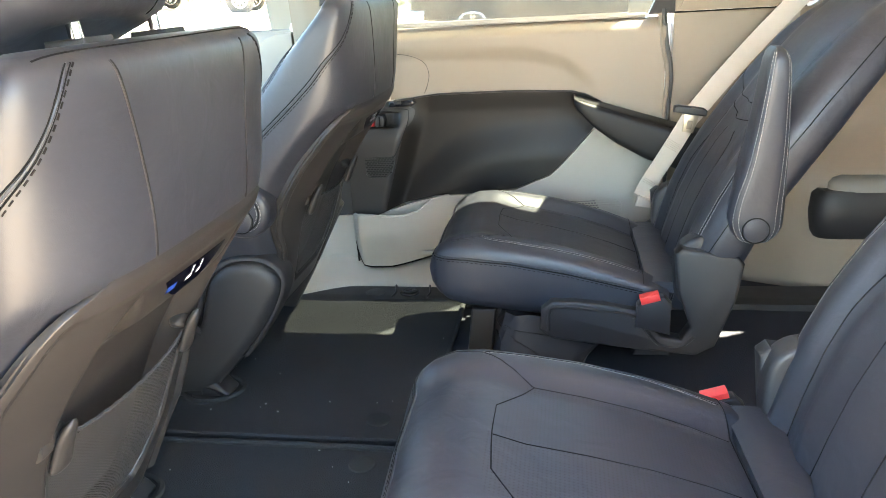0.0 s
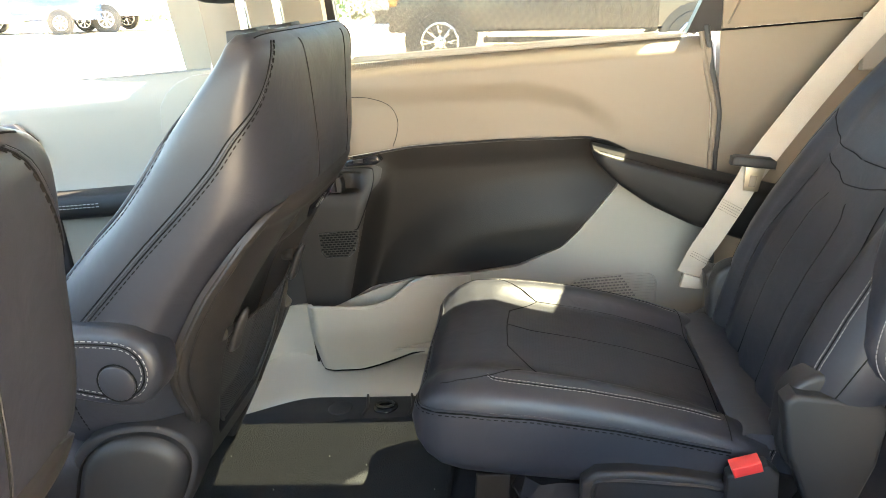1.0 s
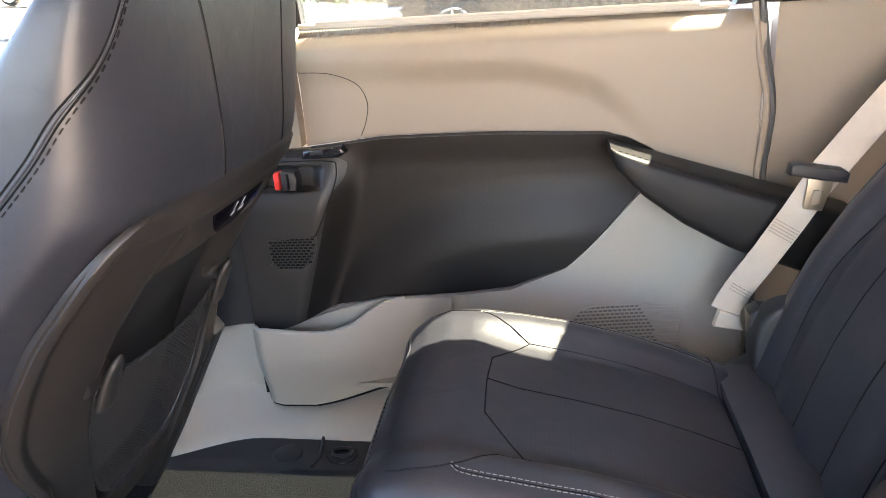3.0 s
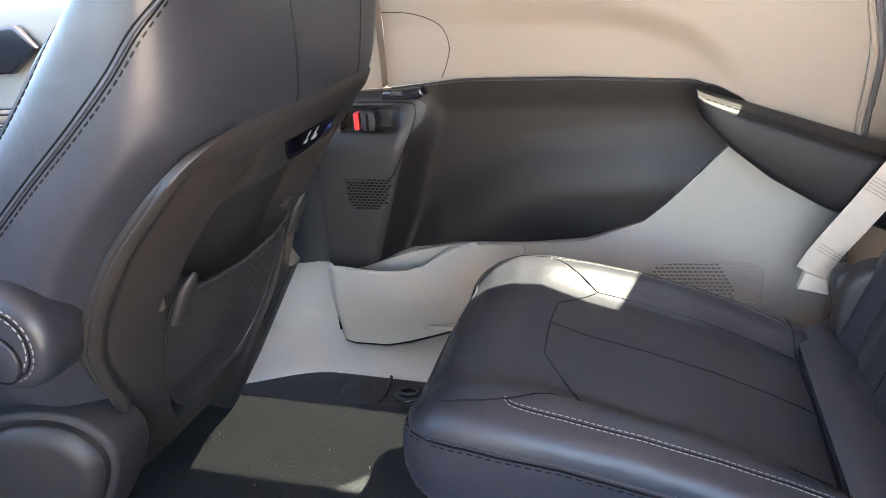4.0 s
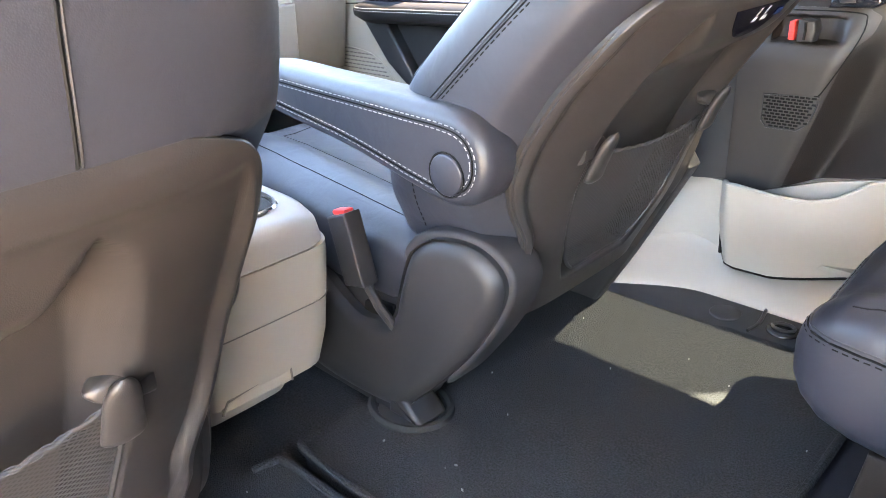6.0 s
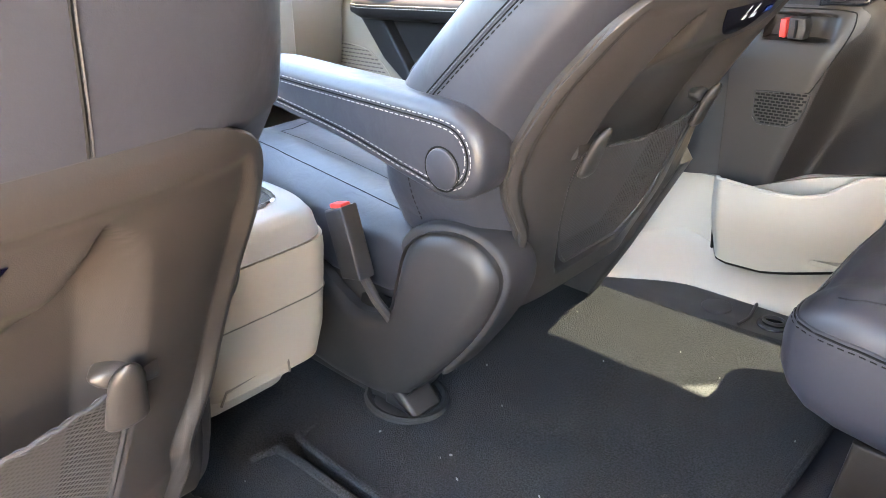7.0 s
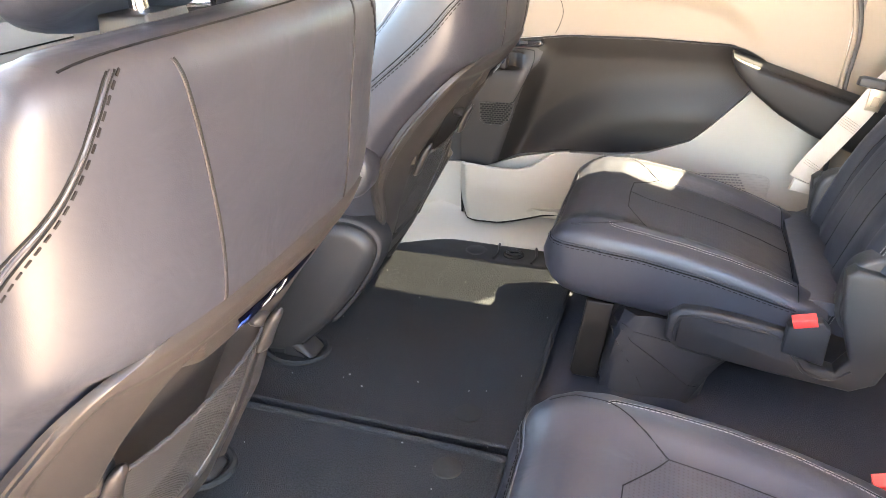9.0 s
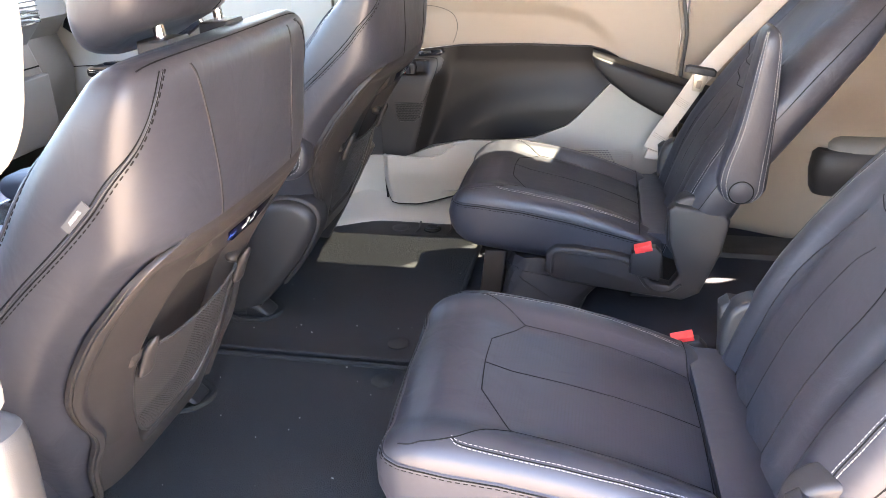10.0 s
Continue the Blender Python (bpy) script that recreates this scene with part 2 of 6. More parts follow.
def sheet(rows, thick=Vector((0, 0, 0))):
    """A grid of points as a surface; with thick, a slab between the surface and its shifted copy."""
    bm = bmesh.new()
    nr, nc = len(rows), len(rows[0])
    a = [[bm.verts.new(p) for p in r] for r in rows]
    for i in range(nr - 1):
        for j in range(nc - 1):
            bm.faces.new((a[i][j], a[i][j + 1], a[i + 1][j + 1], a[i + 1][j]))
    if thick.length:
        b = [[bm.verts.new(Vector(p) + thick) for p in r] for r in rows]
        for i in range(nr - 1):
            for j in range(nc - 1):
                bm.faces.new((b[i][j], b[i + 1][j], b[i + 1][j + 1], b[i][j + 1]))
        for i in range(nr - 1):
            bm.faces.new((a[i][0], a[i + 1][0], b[i + 1][0], b[i][0]))
            bm.faces.new((a[i][-1], b[i][-1], b[i + 1][-1], a[i + 1][-1]))
        for j in range(nc - 1):
            bm.faces.new((a[0][j], b[0][j], b[0][j + 1], a[0][j + 1]))
            bm.faces.new((a[-1][j], a[-1][j + 1], b[-1][j + 1], b[-1][j]))
        bmesh.ops.recalc_face_normals(bm, faces=bm.faces)
    return bm


def box(x0, x1, y0, y1, z0, z1, bevel=0.0, seg=2):
    bm = bmesh.new()
    bmesh.ops.create_cube(bm, size=1)
    for v in bm.verts:
        v.co = Vector(((x0 + x1) / 2 + v.co.x * (x1 - x0), (y0 + y1) / 2 + v.co.y * (y1 - y0), (z0 + z1) / 2 + v.co.z * (z1 - z0)))
    if bevel:
        bmesh.ops.bevel(bm, geom=bm.edges[:], offset=bevel, segments=seg, affect="EDGES", profile=0.5)
    return bm


def slab(outline, y0, y1, bevel=0.004, seg=3, axis="y"):
    """A plate with an outline in x and z, between y0 and y1 (or an outline in x and y between two heights)."""
    bm = bmesh.new()
    P = (lambda p, d: (p[0], d, p[1])) if axis == "y" else ((lambda p, d: (p[0], p[1], d)) if axis == "z" else (lambda p, d: (d, p[0], p[1])))
    a = [bm.verts.new(P(p, y0)) for p in outline]
    b = [bm.verts.new(P(p, y1)) for p in outline]
    n = len(outline)
    fa, fb = bm.faces.new(a), bm.faces.new(b[::-1])
    for i in range(n):
        bm.faces.new((a[i], b[i], b[(i + 1) % n], a[(i + 1) % n]))
    bmesh.ops.recalc_face_normals(bm, faces=bm.faces)
    if bevel:
        rim = [e for e in bm.edges if any(f in (fa, fb) for f in e.link_faces)]
        bmesh.ops.bevel(bm, geom=rim, offset=bevel, segments=seg, affect="EDGES", profile=0.5)
    return bm


def closed_spline(pts, n):
    m = len(pts)
    pts = [Vector(p) for p in pts]
    out = []
    for k in range(n):
        u = k / n * m
        i = int(u)
        t = u - i
        p0, p1, p2, p3 = pts[i - 1], pts[i], pts[(i + 1) % m], pts[(i + 2) % m]
        out.append(0.5 * (2 * p1 + (p2 - p0) * t + (2 * p0 - 5 * p1 + 4 * p2 - p3) * t * t + (3 * p1 - p0 - 3 * p2 + p3) * t ** 3))
    return out


def tube(pts, r, n=6, bm=None, closed=False):
    bm = bm or bmesh.new()
    pts = [Vector(p) for p in pts]
    rings = []
    up = Vector((0.13, 0.37, 0.92))
    for i, p in enumerate(pts):
        if closed:
            t = pts[(i + 1) % len(pts)] - pts[i - 1]
        else:
            t = pts[min(i + 1, len(pts) - 1)] - pts[max(i - 1, 0)]
        t = t.normalized() if t.length else Vector((1, 0, 0))
        u = t.cross(up)
        if u.length < 1e-4:
            u = t.cross(Vector((1, 0, 0)))
        u.normalize()
        w = t.cross(u)
        rr = r(i / max(1, len(pts) - 1)) if callable(r) else r
        rings.append([bm.verts.new(p + (u * math.cos(2 * math.pi * k / n) + w * math.sin(2 * math.pi * k / n)) * rr) for k in range(n)])
    pairs = list(zip(rings, rings[1:])) + ([(rings[-1], rings[0])] if closed else [])
    for a, b in pairs:
        for k in range(n):
            bm.faces.new((a[k], a[(k + 1) % n], b[(k + 1) % n], b[k]))
    if not closed:
        bm.faces.new(rings[0][::-1])
        bm.faces.new(rings[-1])
    return bm


def dashes(pts, length=0.006, gap=0.0035, r=0.0008, bm=None):
    """Stitches: short threads laid along a line."""
    bm = bm or bmesh.new()
    pts = [Vector(p) for p in pts]
    acc = [0.0]
    for a, b in zip(pts, pts[1:]):
        acc.append(acc[-1] + (b - a).length)

    def at(s):
        for i in range(len(pts) - 1):
            if s <= acc[i + 1]:
                t = (s - acc[i]) / max(1e-9, acc[i + 1] - acc[i])
                return pts[i].lerp(pts[i + 1], t)
        return pts[-1]
    s = 0.0
    while s + length < acc[-1]:
        tube([at(s), at(s + length / 2), at(s + length)], r, 4, bm)
        s += length + gap
    return bm


def disc(c, axis, r, depth, n=28, bevel=0.002):
    """A short bevelled cylinder at c along a direction."""
    axis = Vector(axis).normalized()
    u = axis.orthogonal().normalized()
    w = axis.cross(u)
    c = Vector(c)
    rings = []
    for rr, d in ((r, 0), (r, depth - bevel), (r - bevel * 0.4, depth - bevel * 0.3), (r - bevel, depth)):
        rings.append([c + axis * d + (u * math.cos(2 * math.pi * k / n) + w * math.sin(2 * math.pi * k / n)) * rr for k in range(n)])
    return loft(rings)


def sup(t, n):
    """Point of a superellipse of exponent n."""
    c, s = math.cos(t), math.sin(t)
    return math.copysign(abs(c) ** (2 / n), c), math.copysign(abs(s) ** (2 / n), s)


from mathutils.bvhtree import BVHTree


def tree_of(ob):
    me = ob.data
    return BVHTree.FromPolygons([v.co.copy() for v in me.vertices], [tuple(p.vertices) for p in me.polygons])


def drape(tree, pts, way, lift=0.0006, n=40):
    """Lays a line of points on a surface, seen along a direction."""
    way = Vector(way).normalized()
    out = []
    for p in spline(pts, n):
        hit, nor, _, _ = tree.ray_cast(p - way * 4, way, 9)
        if hit is not None:
            if nor.dot(way) > 0:
                nor = -nor
            out.append(hit + nor * lift)
    return out


def join_bm(target, other):
    me = bpy.data.meshes.new("tmp")
    other.to_mesh(me)
    other.free()
    target.from_mesh(me)
    bpy.data.meshes.remove(me)
    return target


# ---- the van's body ----
CY = 1.13          # centre line of the van
FAR, NEAR = 1.99, 0.26
ROOF = 1.24


def ribbon(x0, x1, zb, zt, fy, nx=60, nz=26, thick=0.02):
    """A panel across y between two edge curves zb(x) and zt(x), its face at fy(x, z)."""
    rows = []
    for j in range(nz + 1):
        row = []
        for i in range(nx + 1):
            x = x0 + (x1 - x0) * i / nx
            z = zb(x) + (zt(x) - zb(x)) * j / nz
            row.append(Vector((x, fy(x, z), z)))
        rows.append(row)
    return sheet(rows, Vector((0, thick, 0)))


# ground outside, rising towards the van's nose
def lot_z(x, y):
    return -0.43 - 0.078 * x + 0.004 * y


lot = solid("ground", sheet([[Vector((x, y, lot_z(x, y))) for x in (-300, -60, -20, -8, 0, 8, 20, 60, 300)] for y in (-300, -60, -20, -8, 0, 8, 20, 60, 300)]),
            LOT, "sunlit pale concrete car park", "ground", kind="structure")

# floor pan and load floor
floor = solid("floor", box(-2.2, 2.6, NEAR + 0.02, 2.03, -0.10, -0.024), FELT, "black felt-lined van floor", "floor", kind="structure")
sill_near = solid("sill", box(-0.9, 2.4, 0.05, NEAR + 0.02, -0.12, -0.016, 0.01), PLASTIC, "black plastic step sill of the open door", "sill", kind="structure")


def floor_lid(y0, y1, x0=-0.745, x1=-0.21):
    """A carpeted lid over the underfloor bin, with a thick bound edge."""
    nx, ny = 46, 30
    rows = []
    for j in range(ny + 1):
        row = []
        for i in range(nx + 1):
            y = y0 + (y1 - y0) * j / ny
            near_gap = (y - y0) if y0 > CY else (y1 - y)
            xs0 = x0 + 0.030 * max(0.0, 1 - near_gap / 0.035) ** 2
            x = xs0 + (x1 - xs0) * i / nx
            row.append(Vector((x, y, 0.0012 * noise.noise(Vector((x * 9, y * 9, 3))))))
        rows.append(row)
    lid = thing("floor_panel", ((x0 + x1) / 2, (y0 + y1) / 2, -0.02), "black carpeted underfloor bin cover with bound edges", "floor panel", "underfloor bin covers")
    part("carpet", sheet(rows, Vector((0, 0, -0.02))), CARPET, lid)
    inner = y1 if y1 < CY + 0.05 else y0
    s = 1 if inner == y0 else -1
    edge = [(x0 + 0.002, inner + s * 0.040, 0.001), (x0 + 0.010, inner + s * 0.016, 0.003), (x0 + 0.032, inner + s * 0.002, 0.004), (x0 + 0.2, inner, 0.004), (x0 + 0.4, inner, 0.004), (x1, inner + s * 0.003, 0.003)]
    part("bound_edge", tube(spline(edge, 40), 0.006, 8), CARPET, lid)
    edge = [(x1, y0 + 0.01, 0.003), (x1 + 0.002, (y0 + y1) / 2, 0.004), (x1, y1 - 0.01, 0.003)]
    part("bound_edge", tube(spline(edge, 30), 0.006, 8), CARPET, lid)
    return lid


lid_far = floor_lid(1.134, 1.795)
lid_near = floor_lid(0.42, 1.110)
for c in ((-0.305, 1.205), (-0.30, 1.065)):
    solid("carpet_plug", disc((c[0], c[1], 0.0), (0, 0, 1), 0.024, 0.0035), CARPET_EDGE, "round black carpet plug set in the floor carpet", "plug", "carpet plugs")

front_carpet = solid("front_carpet", sheet([[Vector((x, y, -0.015 + 0.004 * noise.noise(Vector((x * 5, y * 5, 1))) + (0.10 * sstep(-1.5, -2.0, x)))) for x in np.linspace(-2.1, -0.715, 30)]
                                            for y in np.linspace(NEAR + 0.03, 1.84, 30)], Vector((0, 0, -0.015))), CARPET, "black carpet of the front footwell", "carpet", kind="structure")
rear_carpet = solid("rear_carpet", sheet([[Vector((x, y, -0.016 + 0.003 * noise.noise(Vector((x * 6, y * 6, 1))))) for x in np.linspace(-0.198, 2.2, 50)]
                                          for y in np.linspace(NEAR + 0.03, 1.995, 40)], Vector((0, 0, -0.005))), FELT, "black felt carpet behind the bin lids", "carpet", kind="structure")

# black plastic scuff strip beside the far door, with a tie-down ring
scuff = thing("scuff_strip", (-0.3, 1.83, -0.02), "black plastic scuff strip along the sliding door sill", "scuff strip")
rows = [[Vector((x, y, 0.004 * sstep(1.79, 1.80, y) + 0.0015 * noise.noise(Vector((x * 4, y * 4, 7))))) for y in np.linspace(1.775 if x > -0.66 else 1.79, 1.885, 10)]
        for x in np.linspace(-0.70, 0.9, 40)]
part("strip", sheet(rows, Vector((0, 0, -0.018))), PLASTIC, scuff)
for cx in (-0.366,):
    part("ring_cup", disc((cx, 1.823, 0.004), (0, 0, 1), 0.026, 0.004), GLOSS_BLACK, scuff, "gloss black tie-down cup")
    part("ring", tube([(cx + 0.017 * math.cos(a), 1.823 + 0.012 * math.sin(a), 0.0115) for a in np.linspace(0, 2 * math.pi, 20)[:-1]], 0.0028, 6, closed=True), PLASTIC, scuff, "black tie-down ring")
part("cap", disc((-0.462, 1.822, 0.003), (0, 0, 1), 0.026, 0.004), PLASTIC, scuff)
for px in (-0.41, -0.315):
    part("rib", tube(spline([(px, 1.79, 0.004), (px + 0.006, 1.82, 0.007), (px - 0.004, 1.875, 0.006)], 14), 0.0032, 8), PLASTIC, scuff)


# pale sill trim that runs along the far side
def sill_y(x, z):
    return 1.865 + 0.10 * sstep(0.0, 0.075, z) - 0.085 * sstep(-0.52, -0.74, x) * (1 - sstep(0.02, 0.17, z))


solid("sill_trim", ribbon(-0.78, 0.34, lambda x: -0.006, lambda x: 0.075, sill_y, 70, 14, 0.012), PALE, "pale grey door sill trim", "trim", kind="structure")

# B pillar foot, mid cover and upper trim
foot = lambda x, z: 1.952 - 0.10 * sstep(-0.56, -0.76, x) * (1 - sstep(0.05, 0.19, z)) - 0.008 * math.sin((x + 0.54) * 9)
solid("pillar_foot", ribbon(-0.70, -0.541, lambda x: 0.06, lambda x: 0.186, foot, 20, 14, 0.02), PALE, "pale grey trim at the foot of the door pillar", "trim", kind="structure")
solid("pillar_cover", ribbon(-0.72, -0.541, lambda x: 0.189, lambda x: 0.50, lambda x, z: 1.955 - 0.02 * sstep(-0.545, -0.60, x), 10, 12, 0.02), PILLAR_BLACK, "dark plastic cover on the door pillar", "trim", kind="structure")
solid("pillar_trim", ribbon(-0.655, -0.418, lambda x: 0.503, lambda x: ROOF, lambda x, z: 1.962 - 0.09 * max(0, z - 0.55) - 0.02 * sstep(-0.42, -0.5, x) * sstep(-0.655, -0.6, x), 12, 20, 0.03), TAN, "tan upper trim of the door pillar", "trim", kind="structure")
solid("pillar_core", box(-0.68, -0.545, 1.985, 2.06, -0.05, ROOF, 0.01), PAINT_BODY, "painted steel door pillar", "pillar", kind="structure")

# ---- far sliding door ----
door = thing("sliding_door", (-0.1, 1.98, 0.05), "closed sliding door with tan, black and pale trim and a raised sunshade", "van door")
crease = [(-0.6, 0.623), (-0.39, 0.623), (-0.05, 0.612), (0.05, 0.584), (0.10, 0.55), (0.135, 0.515), (0.16, 0.46)]
dark_top = [(-0.535, 0.497), (-0.407, 0.503), (-0.28, 0.516), (-0.1, 0.517), (0.065, 0.511), (0.105, 0.503), (0.14, 0.485), (0.165, 0.465)]
dark_low = [(-0.535, 0.176), (-0.48, 0.187), (-0.38, 0.222), (-0.30, 0.241), (-0.165, 0.248), (-0.08, 0.259), (0.011, 0.294), (0.045, 0.325), (0.079, 0.361), (0.129, 0.416), (0.165, 0.462)]
lobe = [(-0.40, 0.20), (-0.33, 0.30), (-0.25, 0.36), (-0.18, 0.392), (-0.05, 0.404), (0.1, 0.41), (0.2, 0.41)]


def y_upper(x, z):
    d = z - lerp(crease, x)
    s = sstep(-0.026, 0.020, d) if x < 0.16 else 1.0
    s = s + (1 - s) * sstep(0.05, 0.16, x)
    y = 1.974 - 0.009 * s
    y += 0.045 * sstep(0.648, 0.69, z) ** 1.6
    return y - 0.004 * math.sin((x + 0.4) * 4)


def y_dark(x, z):
    plate = 1 - sstep(-0.02, 0.05, x - (-0.41 + 0.30 * (z - 0.30)))
    low = sstep(0.045, -0.075, z - ease(lobe, x, 0.06))
    y = 1.972 - 0.006 * sstep(0.46, 0.52, z)
    y -= 0.022 * low
    y = y * (1 - plate) + plate * (1.932 + 0.03 * sstep(0.40, 0.5, z))
    y += 0.020 * sstep(-0.492, -0.486, x) * sstep(-0.380, -0.412, x) * sstep(0.433, 0.439, z) * sstep(0.474, 0.468, z)
    return y + 0.012 * sstep(0.0, 0.16, x)


def y_low(x, z):
    return 1.945 + 0.025 * sstep(-0.1, 0.2, x) - 0.004 * math.cos(x * 7)


top_panel = part("upper_panel", ribbon(-0.412, 0.298, lambda x: lerp(dark_top, x) if x < 0.165 else lerp([(0.165, 0.462), (0.30, 0.40)], x), lambda x: 0.685 - 0.006 * (x + 0.4), y_upper, 90, 44, 0.02), TAN, door, "tan moulded upper door panel")
insert = part("insert_panel", ribbon(-0.535, 0.164, lambda x: lerp(dark_low, x), lambda x: lerp(dark_top, x) - 0.003, y_dark, 210, 130, 0.02), PLASTIC_SOFT, door, "dark soft-touch door insert")


rows = []
for j in range(91):
    row = []
    for i in range(41):
        z1 = 0.486
        z = 0.180 + (z1 - 0.180) * j / 90
        xe = -0.412 + 0.30 * (z - 0.30) + 0.016 * sstep(0.42, 0.455, z) - 0.020 * sstep(0.470, 0.486, z) ** 2
        x = -0.534 + (xe + 0.534) * i / 40
        z = max(z, lerp(dark_low, x) + 0.001)
        row.append(Vector((x, y_dark(x, z) - 0.0007, z)))
    rows.append(row)
# same trim as the insert; its lit look is in the colour
part("latch_plate", sheet(rows, Vector((0, 0.003, 0))), TRIM_LIT, door, "moulded latch plate in a lit tone of the dark trim")


def low_top(x):
    return lerp(dark_low, x) - 0.003 if x < 0.129 else lerp([(0.129, 0.425), (0.27, 0.350), (0.30, 0.335)], x)


part("lower_panel", ribbon(-0.30, 0.298, lambda x: 0.06, low_top, y_low, 60, 30, 0.02), PALE, door, "pale lower door panel")
# cut line of the oval access cover in the upper panel
tt = tree_of(top_panel)
part("cut_line", tube(drape(tt, [(-0.412, 0, 0.622), (-0.36, 0, 0.618), (-0.318, 0, 0.60), (-0.303, 0, 0.57), (-0.308, 0, 0.54), (-0.318, 0, 0.517)], (0, 1, 0), 0.0, 40), 0.0007, 5), SEAM, door)
part("top_bead", tube([Vector((x, y_dark(x, lerp(dark_top, x)) - 0.003, lerp(dark_top, x) - 0.001)) for x in np.linspace(-0.40, 0.16, 60)], 0.0025, 6), PLASTIC, door)


# map bin in the lower door
def bin_top(x):
    return lerp([(-0.53, 0.203), (-0.50, 0.207), (-0.44, 0.201), (-0.38, 0.20), (-0.345, 0.208), (-0.32, 0.226), (-0.30, 0.239), (-0.27, 0.245), (-0.18, 0.246)], x)


def bin_low(x):
    return lerp([(-0.528, 0.10), (-0.524, 0.075), (-0.512, 0.058), (-0.49, 0.052), (-0.43, 0.052), (-0.37, 0.064), (-0.32, 0.074), (-0.18, 0.078)], x)


def bin_y(x, z):
    return 1.878 + 0.055 * sstep(-0.42, -0.22, x) + 0.028 * sstep(-0.505, -0.53, x) + 0.022 * sstep(0.16, 0.06, z) + 0.003 * math.sin(x * 12)


pocket = part("map_bin", ribbon(-0.528, -0.18, bin_low, bin_top, bin_y, 60, 24, 0.010), PALE, door, "pale moulded map bin")
part("bin_back", ribbon(-0.528, -0.29, lambda x: 0.06, lambda x: lerp(dark_low, x) - 0.003, lambda x, z: 1.945, 20, 10, 0.012), PALE, door)
part("bin_floor", box(-0.515, -0.25, 1.912, 1.95, 0.084, 0.092), PALE, door)
part("bin_lip", tube([Vector((x, bin_y(x, bin_top(x)) + 0.005, bin_top(x))) for x in np.linspace(-0.520, -0.26, 50)], 0.0045, 8), PALE, door)
part("bin_gap", tube([Vector((x, bin_y(x, bin_low(x)) + 0.008, bin_low(x) - 0.004)) for x in np.linspace(-0.525, -0.18, 40)], 0.004, 6), SEAM, door)


def grille(outline, n_rows, pitch, hole, host, y_of, mat, name, parent, label, solid_x=None):
    """A perforated speaker cover: a frame, its holes painted as dark slots in rows."""
    bm = bmesh.new()
    xs = [p[0] for p in outline]
    zs = [p[1] for p in outline]

    def inside(x, z):
        c = False
        for i in range(len(outline)):
            (xa, za), (xb, zb) = outline[i - 1], outline[i]
            if (za > z) != (zb > z) and x < (xb - xa) * (z - za) / (zb - za) + xa:
                c = not c
        return c
    for r in range(n_rows):
        z = min(zs) + (max(zs) - min(zs)) * (r + 0.5) / n_rows
        x = min(xs) + (pitch / 2 if r % 2 else 0)
        while x < max(xs):
            if inside(x - hole / 2, z) and inside(x + hole / 2, z) and (solid_x is None or x < solid_x(z)):
                join_bm(bm, box(x - hole / 2, x + hole / 2, y_of(x, z) - 0.0005, y_of(x, z) + 0.004, z - 0.0016, z + 0.0016))
            x += pitch
    cover = part(name, tube([Vector((x, y_of(x, z) - 0.0005, z)) for x, z in outline], 0.0015, 6, closed=True), mat, parent, label)
    part("holes", bm, PALE_SHADOW if mat is PALE else SEAM, cover)
    if solid_x is not None:
        for r in range(n_rows + 1):
            z = min(zs) + (max(zs) - min(zs)) * r / n_rows
            run = [x for x in np.linspace(min(xs), max(xs), 80) if inside(x, z)]
            if len(run) > 3:
                part("rib", tube([Vector((x, y_of(x, z) + 0.0002, z)) for x in np.linspace(run[0], run[-1], 12)], 0.0012, 5), mat, cover)
    return cover


grille([(-0.487, 0.353), (-0.402, 0.356), (-0.406, 0.335), (-0.414, 0.312), (-0.43, 0.30), (-0.478, 0.30), (-0.486, 0.31)], 11, 0.0086, 0.0066, insert, lambda x, z: y_dark(x, z) - 0.001, PLASTIC, "vent_grille", door, "black perforated vent grille")
sp = closed_spline([(0.02, 0, 0.150), (0.03, 0, 0.212), (0.11, 0, 0.219), (0.192, 0, 0.214), (0.198, 0, 0.17), (0.19, 0, 0.11), (0.10, 0, 0.09), (0.04, 0, 0.10)], 36)
grille([(p.x, p.z) for p in sp], 20, 0.0080, 0.0058, None, y_low, PALE, "speaker_grille", door, "pale perforated speaker grille", lambda z: 0.165 - 0.5 * max(0.0, z - 0.15))

part("vent_plate", ribbon(-0.486, -0.404, lambda x: lerp([(-0.487, 0.311), (-0.478, 0.301), (-0.43, 0.301), (-0.414, 0.313), (-0.406, 0.336), (-0.402, 0.354)], x), lambda x: lerp([(-0.487, 0.353), (-0.402, 0.356)], x), lambda x, z: y_dark(x, z) - 0.0009, 24, 16, 0.002), TRIM_LIT, door)
# inside latch: recess, red lock tab and pull
latch = part("latch", slab([(-0.449, 0.4375), (-0.449, 0.4695), (-0.443, 0.4705), (-0.425, 0.4690), (-0.421, 0.455), (-0.425, 0.4375)], 1.928, 1.956, 0.004), PLASTIC, door, "black door latch pull")
part("lock_tab", slab([(-0.462, 0.440), (-0.462, 0.467), (-0.453, 0.468), (-0.453, 0.439)], 1.930, 1.956, 0.002), RED, latch, "red lock tab")
part("finger_groove", tube([(-0.437, 1.9275, 0.441), (-0.436, 1.9270, 0.455), (-0.437, 1.9275, 0.467)], 0.0022, 6), SEAM, latch)
part("plate_line", tube([Vector((x, y_dark(x, z) - 0.0008, z)) for x, z in [(p.x, p.z) for p in spline([(-0.50, 0, 0.48), (-0.38, 0, 0.48), (-0.362, 0, 0.468), (-0.37, 0, 0.43), (-0.40, 0, 0.365), (-0.41, 0, 0.357)], 40)]], 0.001, 5), SEAM, door)
